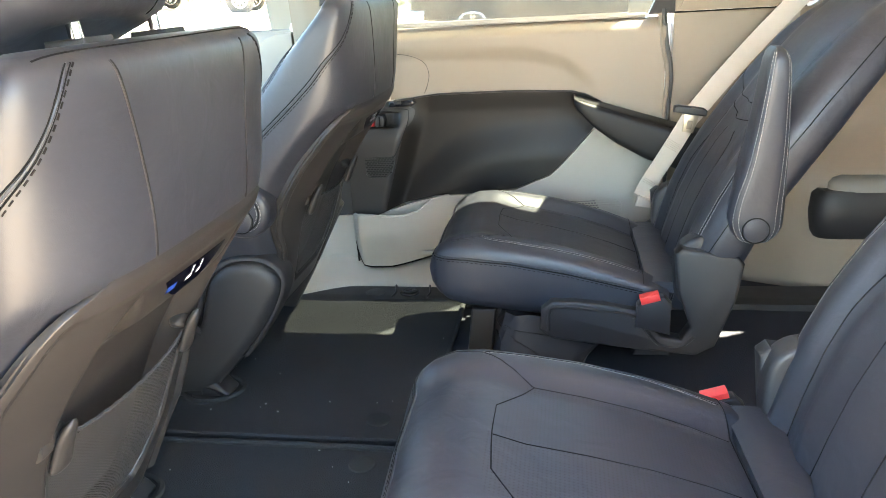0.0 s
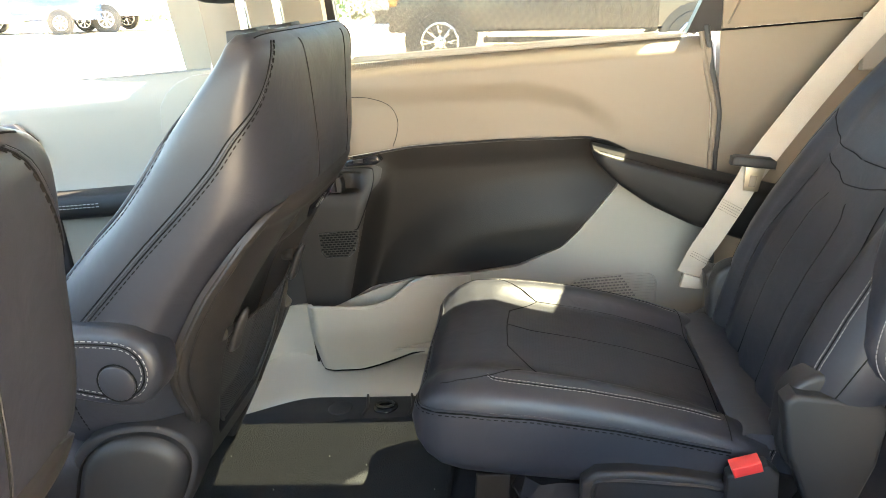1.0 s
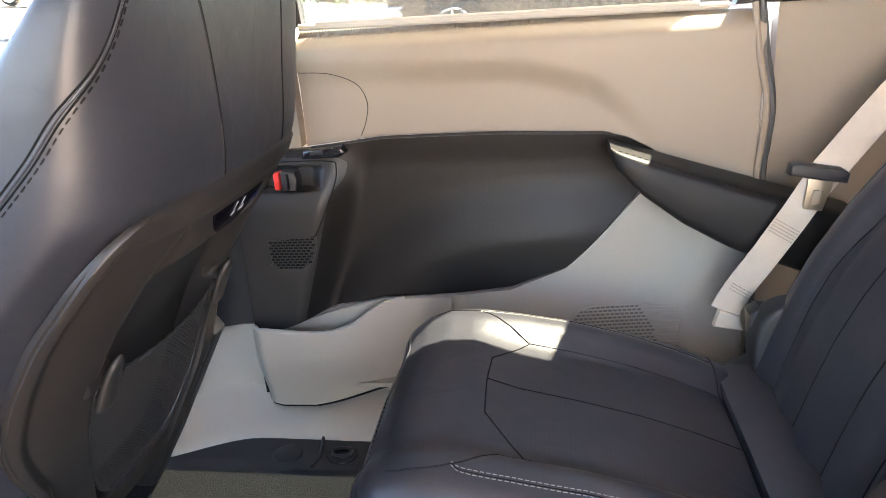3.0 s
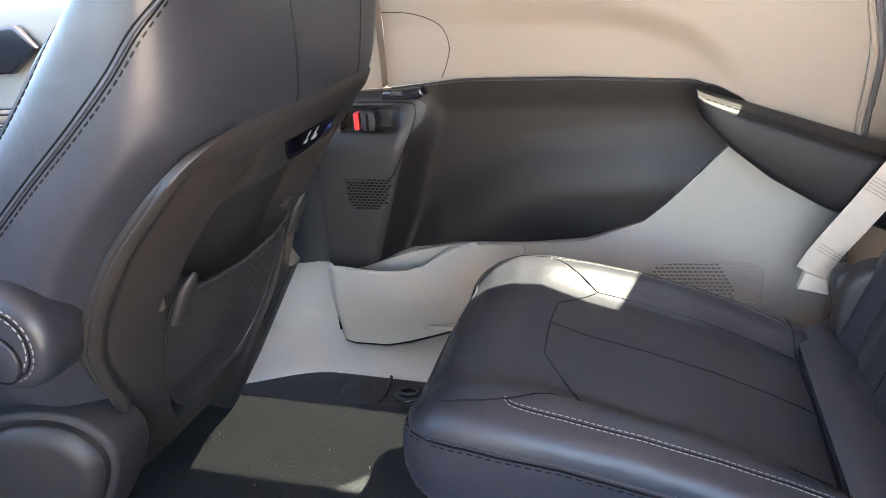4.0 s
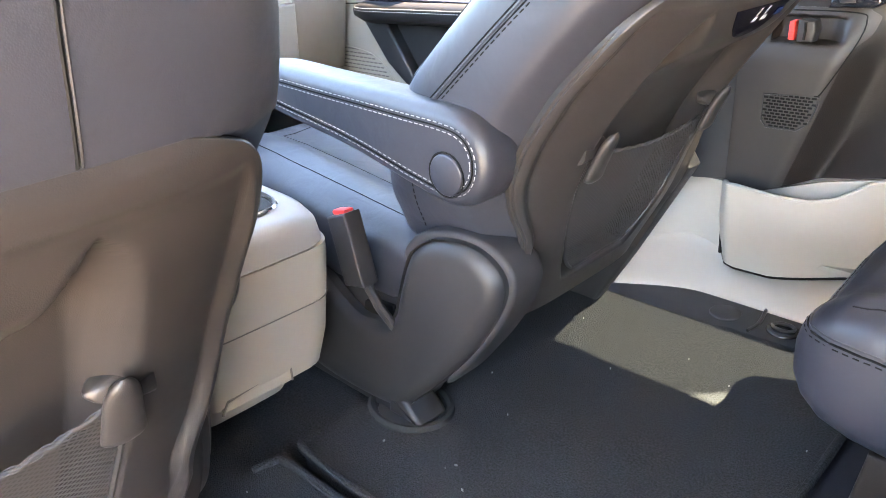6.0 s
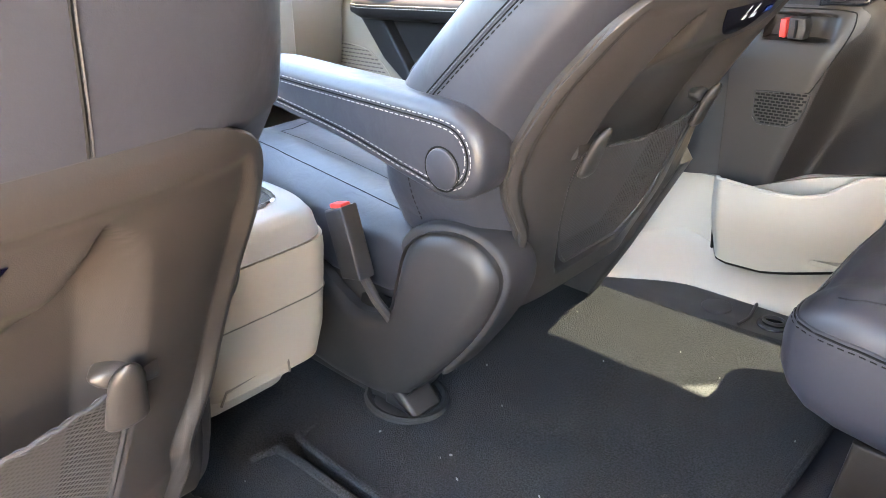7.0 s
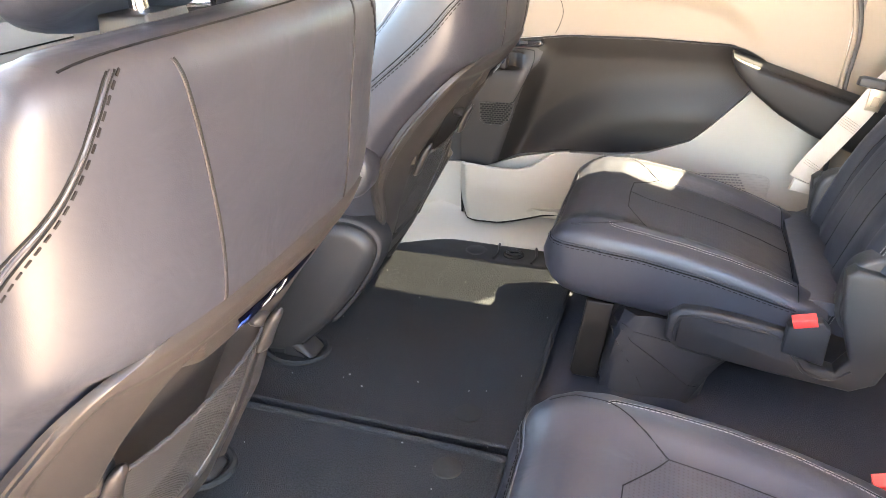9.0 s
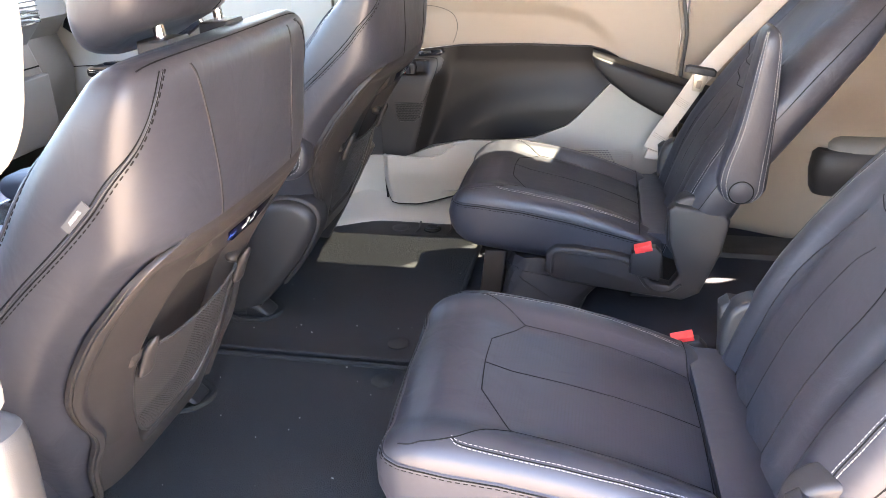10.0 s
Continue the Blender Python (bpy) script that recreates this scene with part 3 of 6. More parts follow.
sw = part("window_switch", slab([(-0.412, 0.488), (-0.409, 0.502), (-0.345, 0.508), (-0.338, 0.496), (-0.35, 0.489)], 1.935, 1.962, 0.004), GLOSS_BLACK, door, "black window switch")
part("rocker", slab([(-0.395, 0.4955), (-0.395, 0.502), (-0.375, 0.503), (-0.375, 0.4965)], 1.931, 1.94, 0.002), PLASTIC, sw)

# armrest on the door
secs = []
for k in range(30):
    u = k / 29
    x = 0.070 + 0.36 * u
    zt = 0.504 - 0.31 * (x - 0.07)
    h = lerp([(0, 0.008), (0.012, 0.0125), (0.05, 0.016), (0.14, 0.029), (0.3, 0.042), (0.5, 0.051), (1, 0.056)], u)
    d = lerp([(0, 0.040), (0.012, 0.046), (0.05, 0.052), (0.14, 0.056), (1, 0.066)], u)
    ring = []
    for a in range(32):
        c, s_ = sup(2 * math.pi * a / 32, 5.5)
        ring.append(Vector((x + (0.004 if k == 0 else 0), 1.922 + d * c, zt - h + h * s_)))
    secs.append(ring)
arm = part("armrest", loft(secs), VINYL, door, "black stitched door armrest")
at_ = tree_of(arm)
part("stitching", dashes(drape(at_, [(0.085, 1.882, 0), (0.2, 1.872, 0), (0.36, 1.868, 0)], (0, 0, -1), 0.0002, 50)), THREAD_DARK, arm)

# rear edge seal of the door, window frame, glass and shade
part("edge_seal", tube(spline([(0.282, 1.975, 0.69), (0.290, 1.962, 0.62), (0.303, 1.955, 0.55), (0.301, 1.957, 0.48), (0.299, 1.96, 0.42), (0.299, 1.965, 0.05)], 50), 0.005, 8), TAN, door, "tan edge bead")
part("edge_gap", tube(spline([(0.292, 1.98, 0.70), (0.300, 1.967, 0.62), (0.312, 1.96, 0.55), (0.310, 1.962, 0.48), (0.308, 1.965, 0.42), (0.308, 1.97, 0.05)], 50), 0.006, 8), RUBBER, door)
win_y = lambda z: 2.012 - 0.20 * (z - 0.68)


def leaning(x0, x1, z0, z1, d, fy=win_y):
    return sheet([[Vector((x, fy(z), z)) for x in (x0, x1)] for z in np.linspace(z0, z1, 4)], Vector((0, d, 0)))


def raked(e0, e1, z0, z1, d, fy):
    """A leaning strip between two sloping edges, each given as (x at the belt line, slope)."""
    return sheet([[Vector((e[0] + e[1] * (z - 0.68), fy(z), z)) for e in (e0, e1)] for z in np.linspace(z0, z1, 8)], Vector((0, d, 0)))


part("frame_rear", raked((0.252, 0.45), (0.335, 0.45), 0.688, 1.20, 0.03, lambda z: win_y(z) - 0.03), PLASTIC, door, "black window pillar cover")
part("frame_front", leaning(-0.47, -0.405, 0.69, 1.20, 0.03, lambda z: win_y(z) - 0.012), PLASTIC, door)
part("frame_top", leaning(-0.45, 0.56, 1.18, 1.22, 0.02, lambda z: win_y(z) - 0.012), TAN, door)
# raised ribs imitate the sun stripes that the woven shade throws here
ribs = bmesh.new()
for k in range(124):
    x = -0.402 + 0.0048 * k
    tube([Vector((x + 0.004 * (1 - (i / 3 - 1) ** 2), y_upper(x, z) - 0.0002, z)) for i, z in enumerate(np.linspace(0.6835, 0.664 + 0.012 * k / 124, 7))], lambda u: 0.0011 * (1 - 0.6 * u), 5, ribs)
part("ledge_ribs", ribs, TAN, door, "fine ribs standing in for striped sunlight on the window ledge")["kind"] = "stuff"
part("belt_seal", tube(spline([(-0.41, 1.998, 0.690), (0.0, 1.998, 0.688), (0.25, 1.998, 0.687)], 20), 0.006, 8), PALE, door, "pale window belt seal")
pane = part("pane", raked((-0.42, 0.0), (0.27, 0.45), 0.69, 1.19, 0.004, win_y), TINT_LIGHT, door, "tinted window glass")
shade = part("sunshade", raked((-0.375, 0.0), (0.206, 0.05), 0.690, 1.185, 0.0008, lambda z: win_y(z) - 0.010), SHADE, door, "raised woven mesh sunshade")
part("shade_rail", tube([(-0.38, 1.996, 0.694), (0.208, 1.996, 0.692)], 0.004, 8), PALE, shade)
part("front_gap", tube([(-0.5345, 1.945, 0.045), (-0.5345, 1.94, 0.12), (-0.5345, 1.94, 0.20), (-0.5345, 1.945, 0.497)], 0.0035, 6), SEAM, door)
part("outer_skin", box(-0.54, 0.32, 2.045, 2.07, -0.2, 0.665, 0.004), PAINT_BODY, door, "painted outer door skin")

# ---- quarter trim behind the door, third-row side ----
q_y = lambda x, z: 1.985 - 0.10 * sstep(0.45, 0.75, x) * (1 - sstep(0.25, 0.42, z)) - 0.01 * math.cos(x * 5)
solid("quarter_trim", ribbon(0.318, 2.3, lambda x: -0.02, lambda x: 0.688 if x < 0.64 else 0.712, q_y, 50, 34, 0.03), TAN, "tan side trim beside the third row", "trim", kind="structure")
solid("quarter_trim_upper", ribbon(0.318, 0.62, lambda x: 0.692, lambda x: 0.78 + 0.0 * x, lambda x, z: 1.972 - 0.10 * (z - 0.69), 16, 12, 0.04), TAN, "tan upper pillar trim", "trim", kind="structure")
solid("trim_gap", tube([(0.318, 1.972, 0.690), (0.62, 1.972, 0.690)], 0.0018, 6), SEAM, "dark gap between two trim panels", "trim", kind="structure")
solid("pocket_insert", slab([(0.556, 0.60), (0.556, 0.70), (0.60, 0.70), (0.60, 0.60)], 1.945, 1.965, 0.004), PALE, "pale belt outlet cover on the pillar", "cover")
solid("wall_far_rear", box(0.32, 2.5, 2.03, 2.07, -0.2, 0.70), PAINT_BODY, "painted rear side panel", "wall", kind="structure")
solid("wall_far_upper", raked((0.318, 0.45), (0.72, 0.45), 0.70, 1.22, 0.03, lambda z: win_y(z) - 0.045), TAN, "tan rear pillar trim", "wall", kind="structure")
# unseen slit between thin panels, placed to throw one small sun spot
rq = solid("window_quarter", box(0.928, 1.0, 1.9285, 1.9315, 0.928, 1.058), GLASS, "unseen glazed slit that lets a sun spot onto the floor", "window", kind="structure")
rq.visible_shadow = False
solid("wall_far_top", box(0.70, 2.5, 1.925, 1.935, 1.058, ROOF), HEADLINER, "unseen headliner panel above the sun slit", "trim", kind="structure")
# unseen filler, added to stop a stripe of sun from above
solid("wall_far_rail", box(0.70, 2.5, 1.890, 1.9245, 1.185, ROOF + 0.01), HEADLINER, "unseen headliner filler that stops sun at the roof edge", "trim", kind="structure")
solid("wall_far_panel", box(0.72, 0.928, 1.925, 1.935, 0.70, 1.058), TAN, "tan rear side panel", "trim", kind="structure")
solid("wall_far_tail", box(1.0, 2.5, 1.925, 1.935, 0.70, 1.058), TAN, "tan rear corner trim", "trim", kind="structure")
# filler added behind the panels to block sun over the trim's top
solid("wall_far_cap", box(0.62, 2.5, 1.936, 2.03, 0.713, 0.74), TAN, "tan filler that stops sun leaking over the side trim", "trim", kind="structure")
solid("wall_far_ledge", box(0.928, 1.0, 1.925, 1.935, 0.70, 0.928), TAN, "unseen tan panel below the sun slit", "trim", kind="structure")

# ---- front passenger door ----
fdoor = thing("front_door", (-1.2, 1.96, 0.1), "closed front passenger door with pale trim and black armrest", "van door")
f_y = lambda x, z: 1.955 - 0.02 * sstep(0.52, 0.40, z) + 0.03 * sstep(0.65, 0.70, z) + 0.006 * math.sin(x * 6)
part("door_panel", ribbon(-1.72, -0.665, lambda x: 0.02, lambda x: 0.70, f_y, 60, 40, 0.03), PALE, fdoor, "pale moulded door panel")
part("panel_line", tube([Vector((x, f_y(x, z) - 0.001, z)) for x, z in [(q.x, q.z) for q in spline([(-1.70, 0, 0.445), (-1.5, 0, 0.455), (-1.40, 0, 0.46)], 24)]], 0.0015, 5), SEAM, fdoor)
secs = []
for k in range(24):
    u = k / 23
    x = -1.45 + 0.62 * u
    h = 0.026 * min(1, 0.55 + u * 6)
    d = 0.05 * min(1, 0.5 + u * 5)
    secs.append([Vector((x, 1.905 + d * sup(2 * math.pi * a / 20, 3.2)[0], 0.446 + 0.012 * u + h * sup(2 * math.pi * a / 20, 3.2)[1])) for a in range(20)])
farm = part("armrest", loft(secs), VINYL, fdoor, "black door armrest with double stitching")
ft = tree_of(farm)
for dz in (0.449, 0.455):
    part("stitching", dashes(drape(ft, [(-1.44, 0, dz), (-1.2, 0, dz + 0.005), (-0.9, 0, dz + 0.01)], (0, 1, 0), 0.0003, 50), 0.006, 0.003, 0.0009), THREAD, farm)
part("switch_panel", slab([(-1.38, 1.872), (-1.36, 1.90), (-1.02, 1.905), (-1.02, 1.87)], 0.470, 0.480, 0.003, axis="z"), GLOSS_BLACK, fdoor, "gloss black window switch panel")
part("pull_bracket", slab([(-1.44, 0.43), (-1.36, 0.43), (-1.25, 0.27), (-1.20, 0.22), (-1.24, 0.24), (-1.36, 0.33)], 1.895, 1.935, 0.006), PLASTIC, fdoor, "black bracket under the armrest")
part("pull_pocket", slab([(-1.43, 0.425), (-1.05, 0.43), (-1.05, 0.27), (-1.20, 0.225), (-1.25, 0.245), (-1.36, 0.335)], 1.925, 1.94, 0.006), PLASTIC, fdoor)
hb = part("handle_bezel", slab([(-1.54, 0.575), (-1.52, 0.615), (-1.10, 0.625), (-1.06, 0.585), (-1.13, 0.540), (-1.47, 0.525)], 1.930, 1.95, 0.006), GLOSS_BLACK, fdoor, "gloss black door handle bezel")
part("handle", tube(spline([(-1.37, 1.922, 0.556), (-1.34, 1.905, 0.560), (-1.24, 1.900, 0.566), (-1.20, 1.915, 0.568)], 20), 0.012, 10), CHROME, hb, "chrome door handle")
sp = closed_spline([(-1.62, 0, 0.20), (-1.62, 0, 0.335), (-1.50, 0, 0.345), (-1.42, 0, 0.32), (-1.36, 0, 0.25), (-1.36, 0, 0.18), (-1.5, 0, 0.16)], 30)
grille([(p.x, p.z) for p in sp], 20, 0.016, 0.012, None, f_y, PALE, "speaker_grille", fdoor, "pale perforated door speaker grille")
part("outer_skin", box(-1.75, -0.68, 2.045, 2.07, -0.2, 0.69), PAINT_BODY, fdoor)
fp = part("pane", leaning(-1.75, -0.68, 0.705, 1.05, 0.004), GLASS, fdoor, "clear window glass")
fp.visible_shadow = False
part("belt_seal", tube([(-1.72, 1.99, 0.701), (-0.67, 1.99, 0.698)], 0.0026, 8), GREY, fdoor)
part("panel_corner", slab([(-0.792, 0.58), (-0.784, 0.635), (-0.765, 0.660), (-0.738, 0.680), (-0.705, 0.690), (-0.66, 0.692), (-0.66, 0.50), (-0.775, 0.50)], 1.950, 1.975, 0.004, 4), PALE, fdoor, "pale rounded foot of the pillar trim")
# outside mirror on the door
face, along = Vector((0.927, -0.375, 0)), Vector((0.375, 0.927, 0))
mid = Vector((-1.388, 2.193, 0.760))


def mirror_ring(off, inset, k=1.0):
    return [mid + face * off + along * (0.115 - inset * 1.5) * k * sup(a, 3.4)[0] + Vector((0, 0, (0.083 - inset) * k * sup(a, 3.4)[1])) for a in np.linspace(0, 2 * math.pi, 41)[:-1]]


housing = part("mirror_housing", fix(loft([mirror_ring(*r) for r in ((-0.095, 0, 0.30), (-0.088, 0, 0.55), (-0.065, 0, 0.82), (-0.03, 0, 0.96), (-0.008, 0), (0.001, 0.003), (0.003, 0.008), (0.001, 0.014), (-0.006, 0.0155), (-0.014, 0.016))])), PAINT_GREY, fdoor, "grey outside mirror housing")
part("mirror_glass", fix(loft([mirror_ring(-0.0135, 0.0162), mirror_ring(-0.008, 0.0162)])), MIRROR, housing, "outside mirror glass")
part("mirror_arm", slab([(-1.50, 0.665), (-1.50, 0.700), (-1.42, 0.705), (-1.41, 0.670)], 2.04, 2.16, 0.008), PLASTIC, fdoor, "black mirror arm")
part("frame_rear", leaning(-0.73, -0.655, 0.70, 1.18, 0.03, lambda z: win_y(z) - 0.02), PALE, fdoor)
# unseen header, hung low to block sun from the glove box
part("frame_top", leaning(-1.75, -0.66, 1.04, 1.22, 0.03, lambda z: win_y(z) - 0.012), PALE, fdoor)

solid("kick_panel", box(-2.12, -1.712, 1.932, 2.0, -0.05, 0.735), DASH, "olive-grey footwell side panel", "trim", kind="structure")

# ---- dashboard, windscreen, roof ----
dash = thing("dashboard", (-1.75, CY, 0.2), "olive-grey dashboard with silver-rimmed air vents", "dashboard")
prof = [(-1.50, 0.30), (-1.47, 0.46), (-1.50, 0.56), (-1.44, 0.62), (-1.46, 0.70), (-1.62, 0.76), (-2.0, 0.74), (-2.1, 0.2)]
part("body", slab(prof, 0.33, 1.735, 0.015), DASH, dash)
part("end_cap", slab([(x - 0.05, z) for x, z in prof], 1.74, 1.925, 0.015), DASH, dash, "olive-grey end of the dashboard beside the door")
part("pad", slab([(-1.455, 0.700), (-1.47, 0.72), (-1.62, 0.775), (-2.0, 0.76), (-2.0, 0.74), (-1.62, 0.757)], 0.34, 1.73, 0.006), PLASTIC_SOFT, dash, "dark soft dashboard top")
for vy in (1.63, 1.30, 0.90, 0.45):
    v = part("air_vent", slab([(vy - 0.075, 0.615), (vy - 0.065, 0.695), (vy + 0.075, 0.70), (vy + 0.085, 0.62)], -1.458, -1.425, 0.006, axis="x"), CHROME, dash, "silver-rimmed air vent")
    for k in range(5):
        part("slat", box(-1.424, -1.405, vy - 0.055, vy + 0.06, 0.628 + 0.013 * k, 0.632 + 0.013 * k, 0.001), PLASTIC, v)
part("lower_line", tube([(-1.478, 0.36, 0.50), (-1.478, 1.72, 0.50)], 0.002, 6), SEAM, dash)
part("glove_box", slab([(1.36, 0.29), (1.35, 0.48), (1.72, 0.48), (1.71, 0.29)], -1.482, -1.45, 0.006, axis="x"), DASH, dash, "olive-grey glove box lid")
solid("airbag_notice", box(-1.492, -1.488, 1.345, 1.385, 0.43, 0.515, 0.001), WHITE, "white paper notice with a yellow head", "notice")
solid("notice_head", box(-1.487, -1.486, 1.345, 1.385, 0.49, 0.514), YELLOW, "yellow printed head of a notice", "notice")
solid("firewall", box(-2.3, -2.1, 0.2, 2.05, -0.2, 0.75), PLASTIC, "black firewall below the windscreen", "wall", kind="structure")
ws = solid("windscreen", sheet([[Vector((-2.15 + 1.01 * u, y, 0.74 + 0.47 * u)) for u in (0, 0.33, 0.66, 1)] for y in (0.32, 1.13, 1.94)], Vector((0, 0, 0.005))), GLASS, "clear sloping windscreen", "window", kind="structure")
ws.visible_shadow = False
ceiling = solid("ceiling", sheet([[Vector((x, y, ROOF - 0.05 * abs((y - CY) / 0.77) ** 4 * 0.6)) for x in np.linspace(-1.14, 2.4, 24)] for y in np.linspace(0.36, 1.90, 24)], Vector((0, 0, 0.05))), HEADLINER, "pale cloth headliner", "ceiling", kind="structure")
solid("tail_wall", box(2.4, 2.5, 0.2, 2.06, -0.2, 0.70), TAN, "tan tailgate trim", "wall", kind="structure")
# unseen pillar, added and widened to shade the dashboard end
solid("pillar_front_far", raked((-1.74, 1.35), (-1.44, 1.35), 0.70, 1.20, 0.03, lambda z: win_y(z) - 0.035), PALE, "unseen windscreen pillar trim that keeps sun off the dashboard end", "pillar", kind="structure")
solid("window_tail", box(2.42, 2.43, 0.35, 1.92, 0.70, 1.16), TINT, "dark tailgate window", "window", kind="structure")

# ---- near side: pillar, front door, rear side panel ----
np_ = thing("pillar_cover_near", (-0.29, 0.24, 0.0), "pale rounded pillar cover beside the open door", "trim", kind="structure")


def upright(z0, z1, edge, x_in, y0, y1, round_low, round_top):
    """A rounded upright cover; edge gives the rear edge's x by height."""
    rings = []
    for k in range(29):
        u = 0.5 - 0.5 * math.cos(math.pi * k / 28)
        z = z0 + (z1 - z0) * u
        g = 1.0
        if z - z0 < round_low:
            g = max(0.08, 1 - (1 - (z - z0) / round_low) ** 2) ** 0.5
        if z1 - z < round_top:
            g = min(g, max(0.08, 1 - (1 - (z1 - z) / round_top) ** 2) ** 0.5)
        xr = lerp(edge, z)
        c, w, d = (xr + x_in) / 2, (xr - x_in) / 2, (y1 - y0) / 2
        rings.append([Vector((c + (w - 0.03 * (1 - g)) * sup(2 * math.pi * a / 28, 4)[0], (y0 + y1) / 2 + d * (0.4 + 0.6 * g) * sup(2 * math.pi * a / 28, 3)[1], z)) for a in range(28)])
    return loft(rings)


part("upper_cover", upright(0.722, 1.23, [(0.72, -0.262), (0.737, -0.255), (0.772, -0.242), (0.822, -0.227), (1.0, -0.205), (1.23, -0.19)], -0.45, 0.230, 0.282, 0.05, 0.0001), PALE, np_)
part("middle_cover", upright(0.515, 0.80, [(0.515, -0.342), (0.535, -0.334), (0.58, -0.332), (0.70, -0.315), (0.80, -0.30)], -0.46, 0.225, 0.278, 0.03, 0.0001), PALE, np_)
part("lower_cover", upright(-0.02, 0.525, [(-0.02, -0.33), (0.30, -0.333), (0.43, -0.329), (0.48, -0.324), (0.525, -0.322)], -0.48, 0.225, 0.280, 0.0001, 0.012), SHADOW_GREY, np_, "grey lower pillar trim")
solid("pillar_near", box(-0.56, -0.42, 0.13, 0.235, -0.10, ROOF, 0.02), PAINT_BODY, "white painted door pillar", "pillar", kind="structure")
# both roof rails are out of view, added to close sunlit roof gaps
solid("roof_rail_near", box(-1.2, 2.4, 0.17, 0.37, 1.20, 1.27, 0.01), HEADLINER, "unseen cloth-covered roof rail that blocks sun above the open door", "roof rail", kind="structure")
solid("roof_rail_far", box(-1.2, 2.4, 1.85, 1.902, 1.205, 1.27, 0.004), HEADLINER, "unseen cloth-covered roof rail that blocks sun above the closed door", "roof rail", kind="structure")
solid("wall_near_front", box(-2.1, -0.62, 0.16, 0.22, -0.2, 0.69), PALE, "pale driver door panel", "wall", kind="structure")
nf = solid("window_near_front", box(-1.75, -0.62, 0.19, 0.195, 0.69, 1.16), GLASS, "driver door window", "window", kind="structure")
nf.visible_shadow = False
solid("wall_near_rear", box(0.80, 2.5, 0.18, 0.24, -0.2, 0.70), TAN, "tan rear side trim", "wall", kind="structure")
solid("pillar_near_rear", box(0.80, 0.98, 0.18, 0.26, 0.70, ROOF), TAN, "tan rear pillar trim", "pillar", kind="structure")
solid("window_near_quarter", box(0.98, 2.3, 0.20, 0.205, 0.70, 1.16), TINT, "dark rear quarter window", "window", kind="structure")


# ---- seats ----
def mirror_map(ox, cy, s, oz=0.0, yaw=0.0):
    """Seat coordinates (x, v, z), v outward from the seat's middle, to the van's."""
    c, n = math.cos(yaw), math.sin(yaw)
    return lambda p: Vector((c * p[0] - n * s * p[1] + ox, cy + n * p[0] + c * s * p[1], p[2] + oz))


def mloft(rings, M):
    return loft([[M(p) for p in r] for r in rings])


def mslab(outline, v0, v1, M, bevel=0.006, seg=3):
    bm = slab(outline, v0, v1, bevel, seg)
    for v in bm.verts:
        v.co = M(v.co)
    return fix(bm)


def seam_on(tree, pts, way, M, W, n=60, lift=0.0):
    return drape(tree, [M(p) for p in pts], W(way), lift, n)


def dress(parent, tree, M, W, lines):
    """Seams and stitches on a cover: each line is (points, way, sort)."""
    for pts, way, sort in lines:
        line = seam_on(tree, pts, way, M, W, max(24, len(pts) * 14))
        if len(line) < 4:
            continue
        if "g" in sort:
            part("seam", tube(line, 0.0009, 5), SEAM, parent)
        if "r" in sort:
            part("welt", tube(line, 0.0014, 8), LEATHER, parent, "rolled leather welt")
        if "R" in sort:
            part("welt", tube(line, 0.0034, 8), LEATHER, parent, "thick rolled leather welt")
        if "t" in sort:
            part("tuck", tube(line, 0.0008, 6), PIPING, parent, "narrow tuck in the leather")
        if "l" in sort:
            part("stitching", dashes(line, 0.0042, 0.0019, 0.00062), THREAD, parent, "pale grey stitching")["kind"] = "stuff"
        if "d" in sort:
            part("stitching", dashes(line, 0.0056, 0.0036, 0.0010), THREAD_DARK, parent, "dark stitching")["kind"] = "stuff"


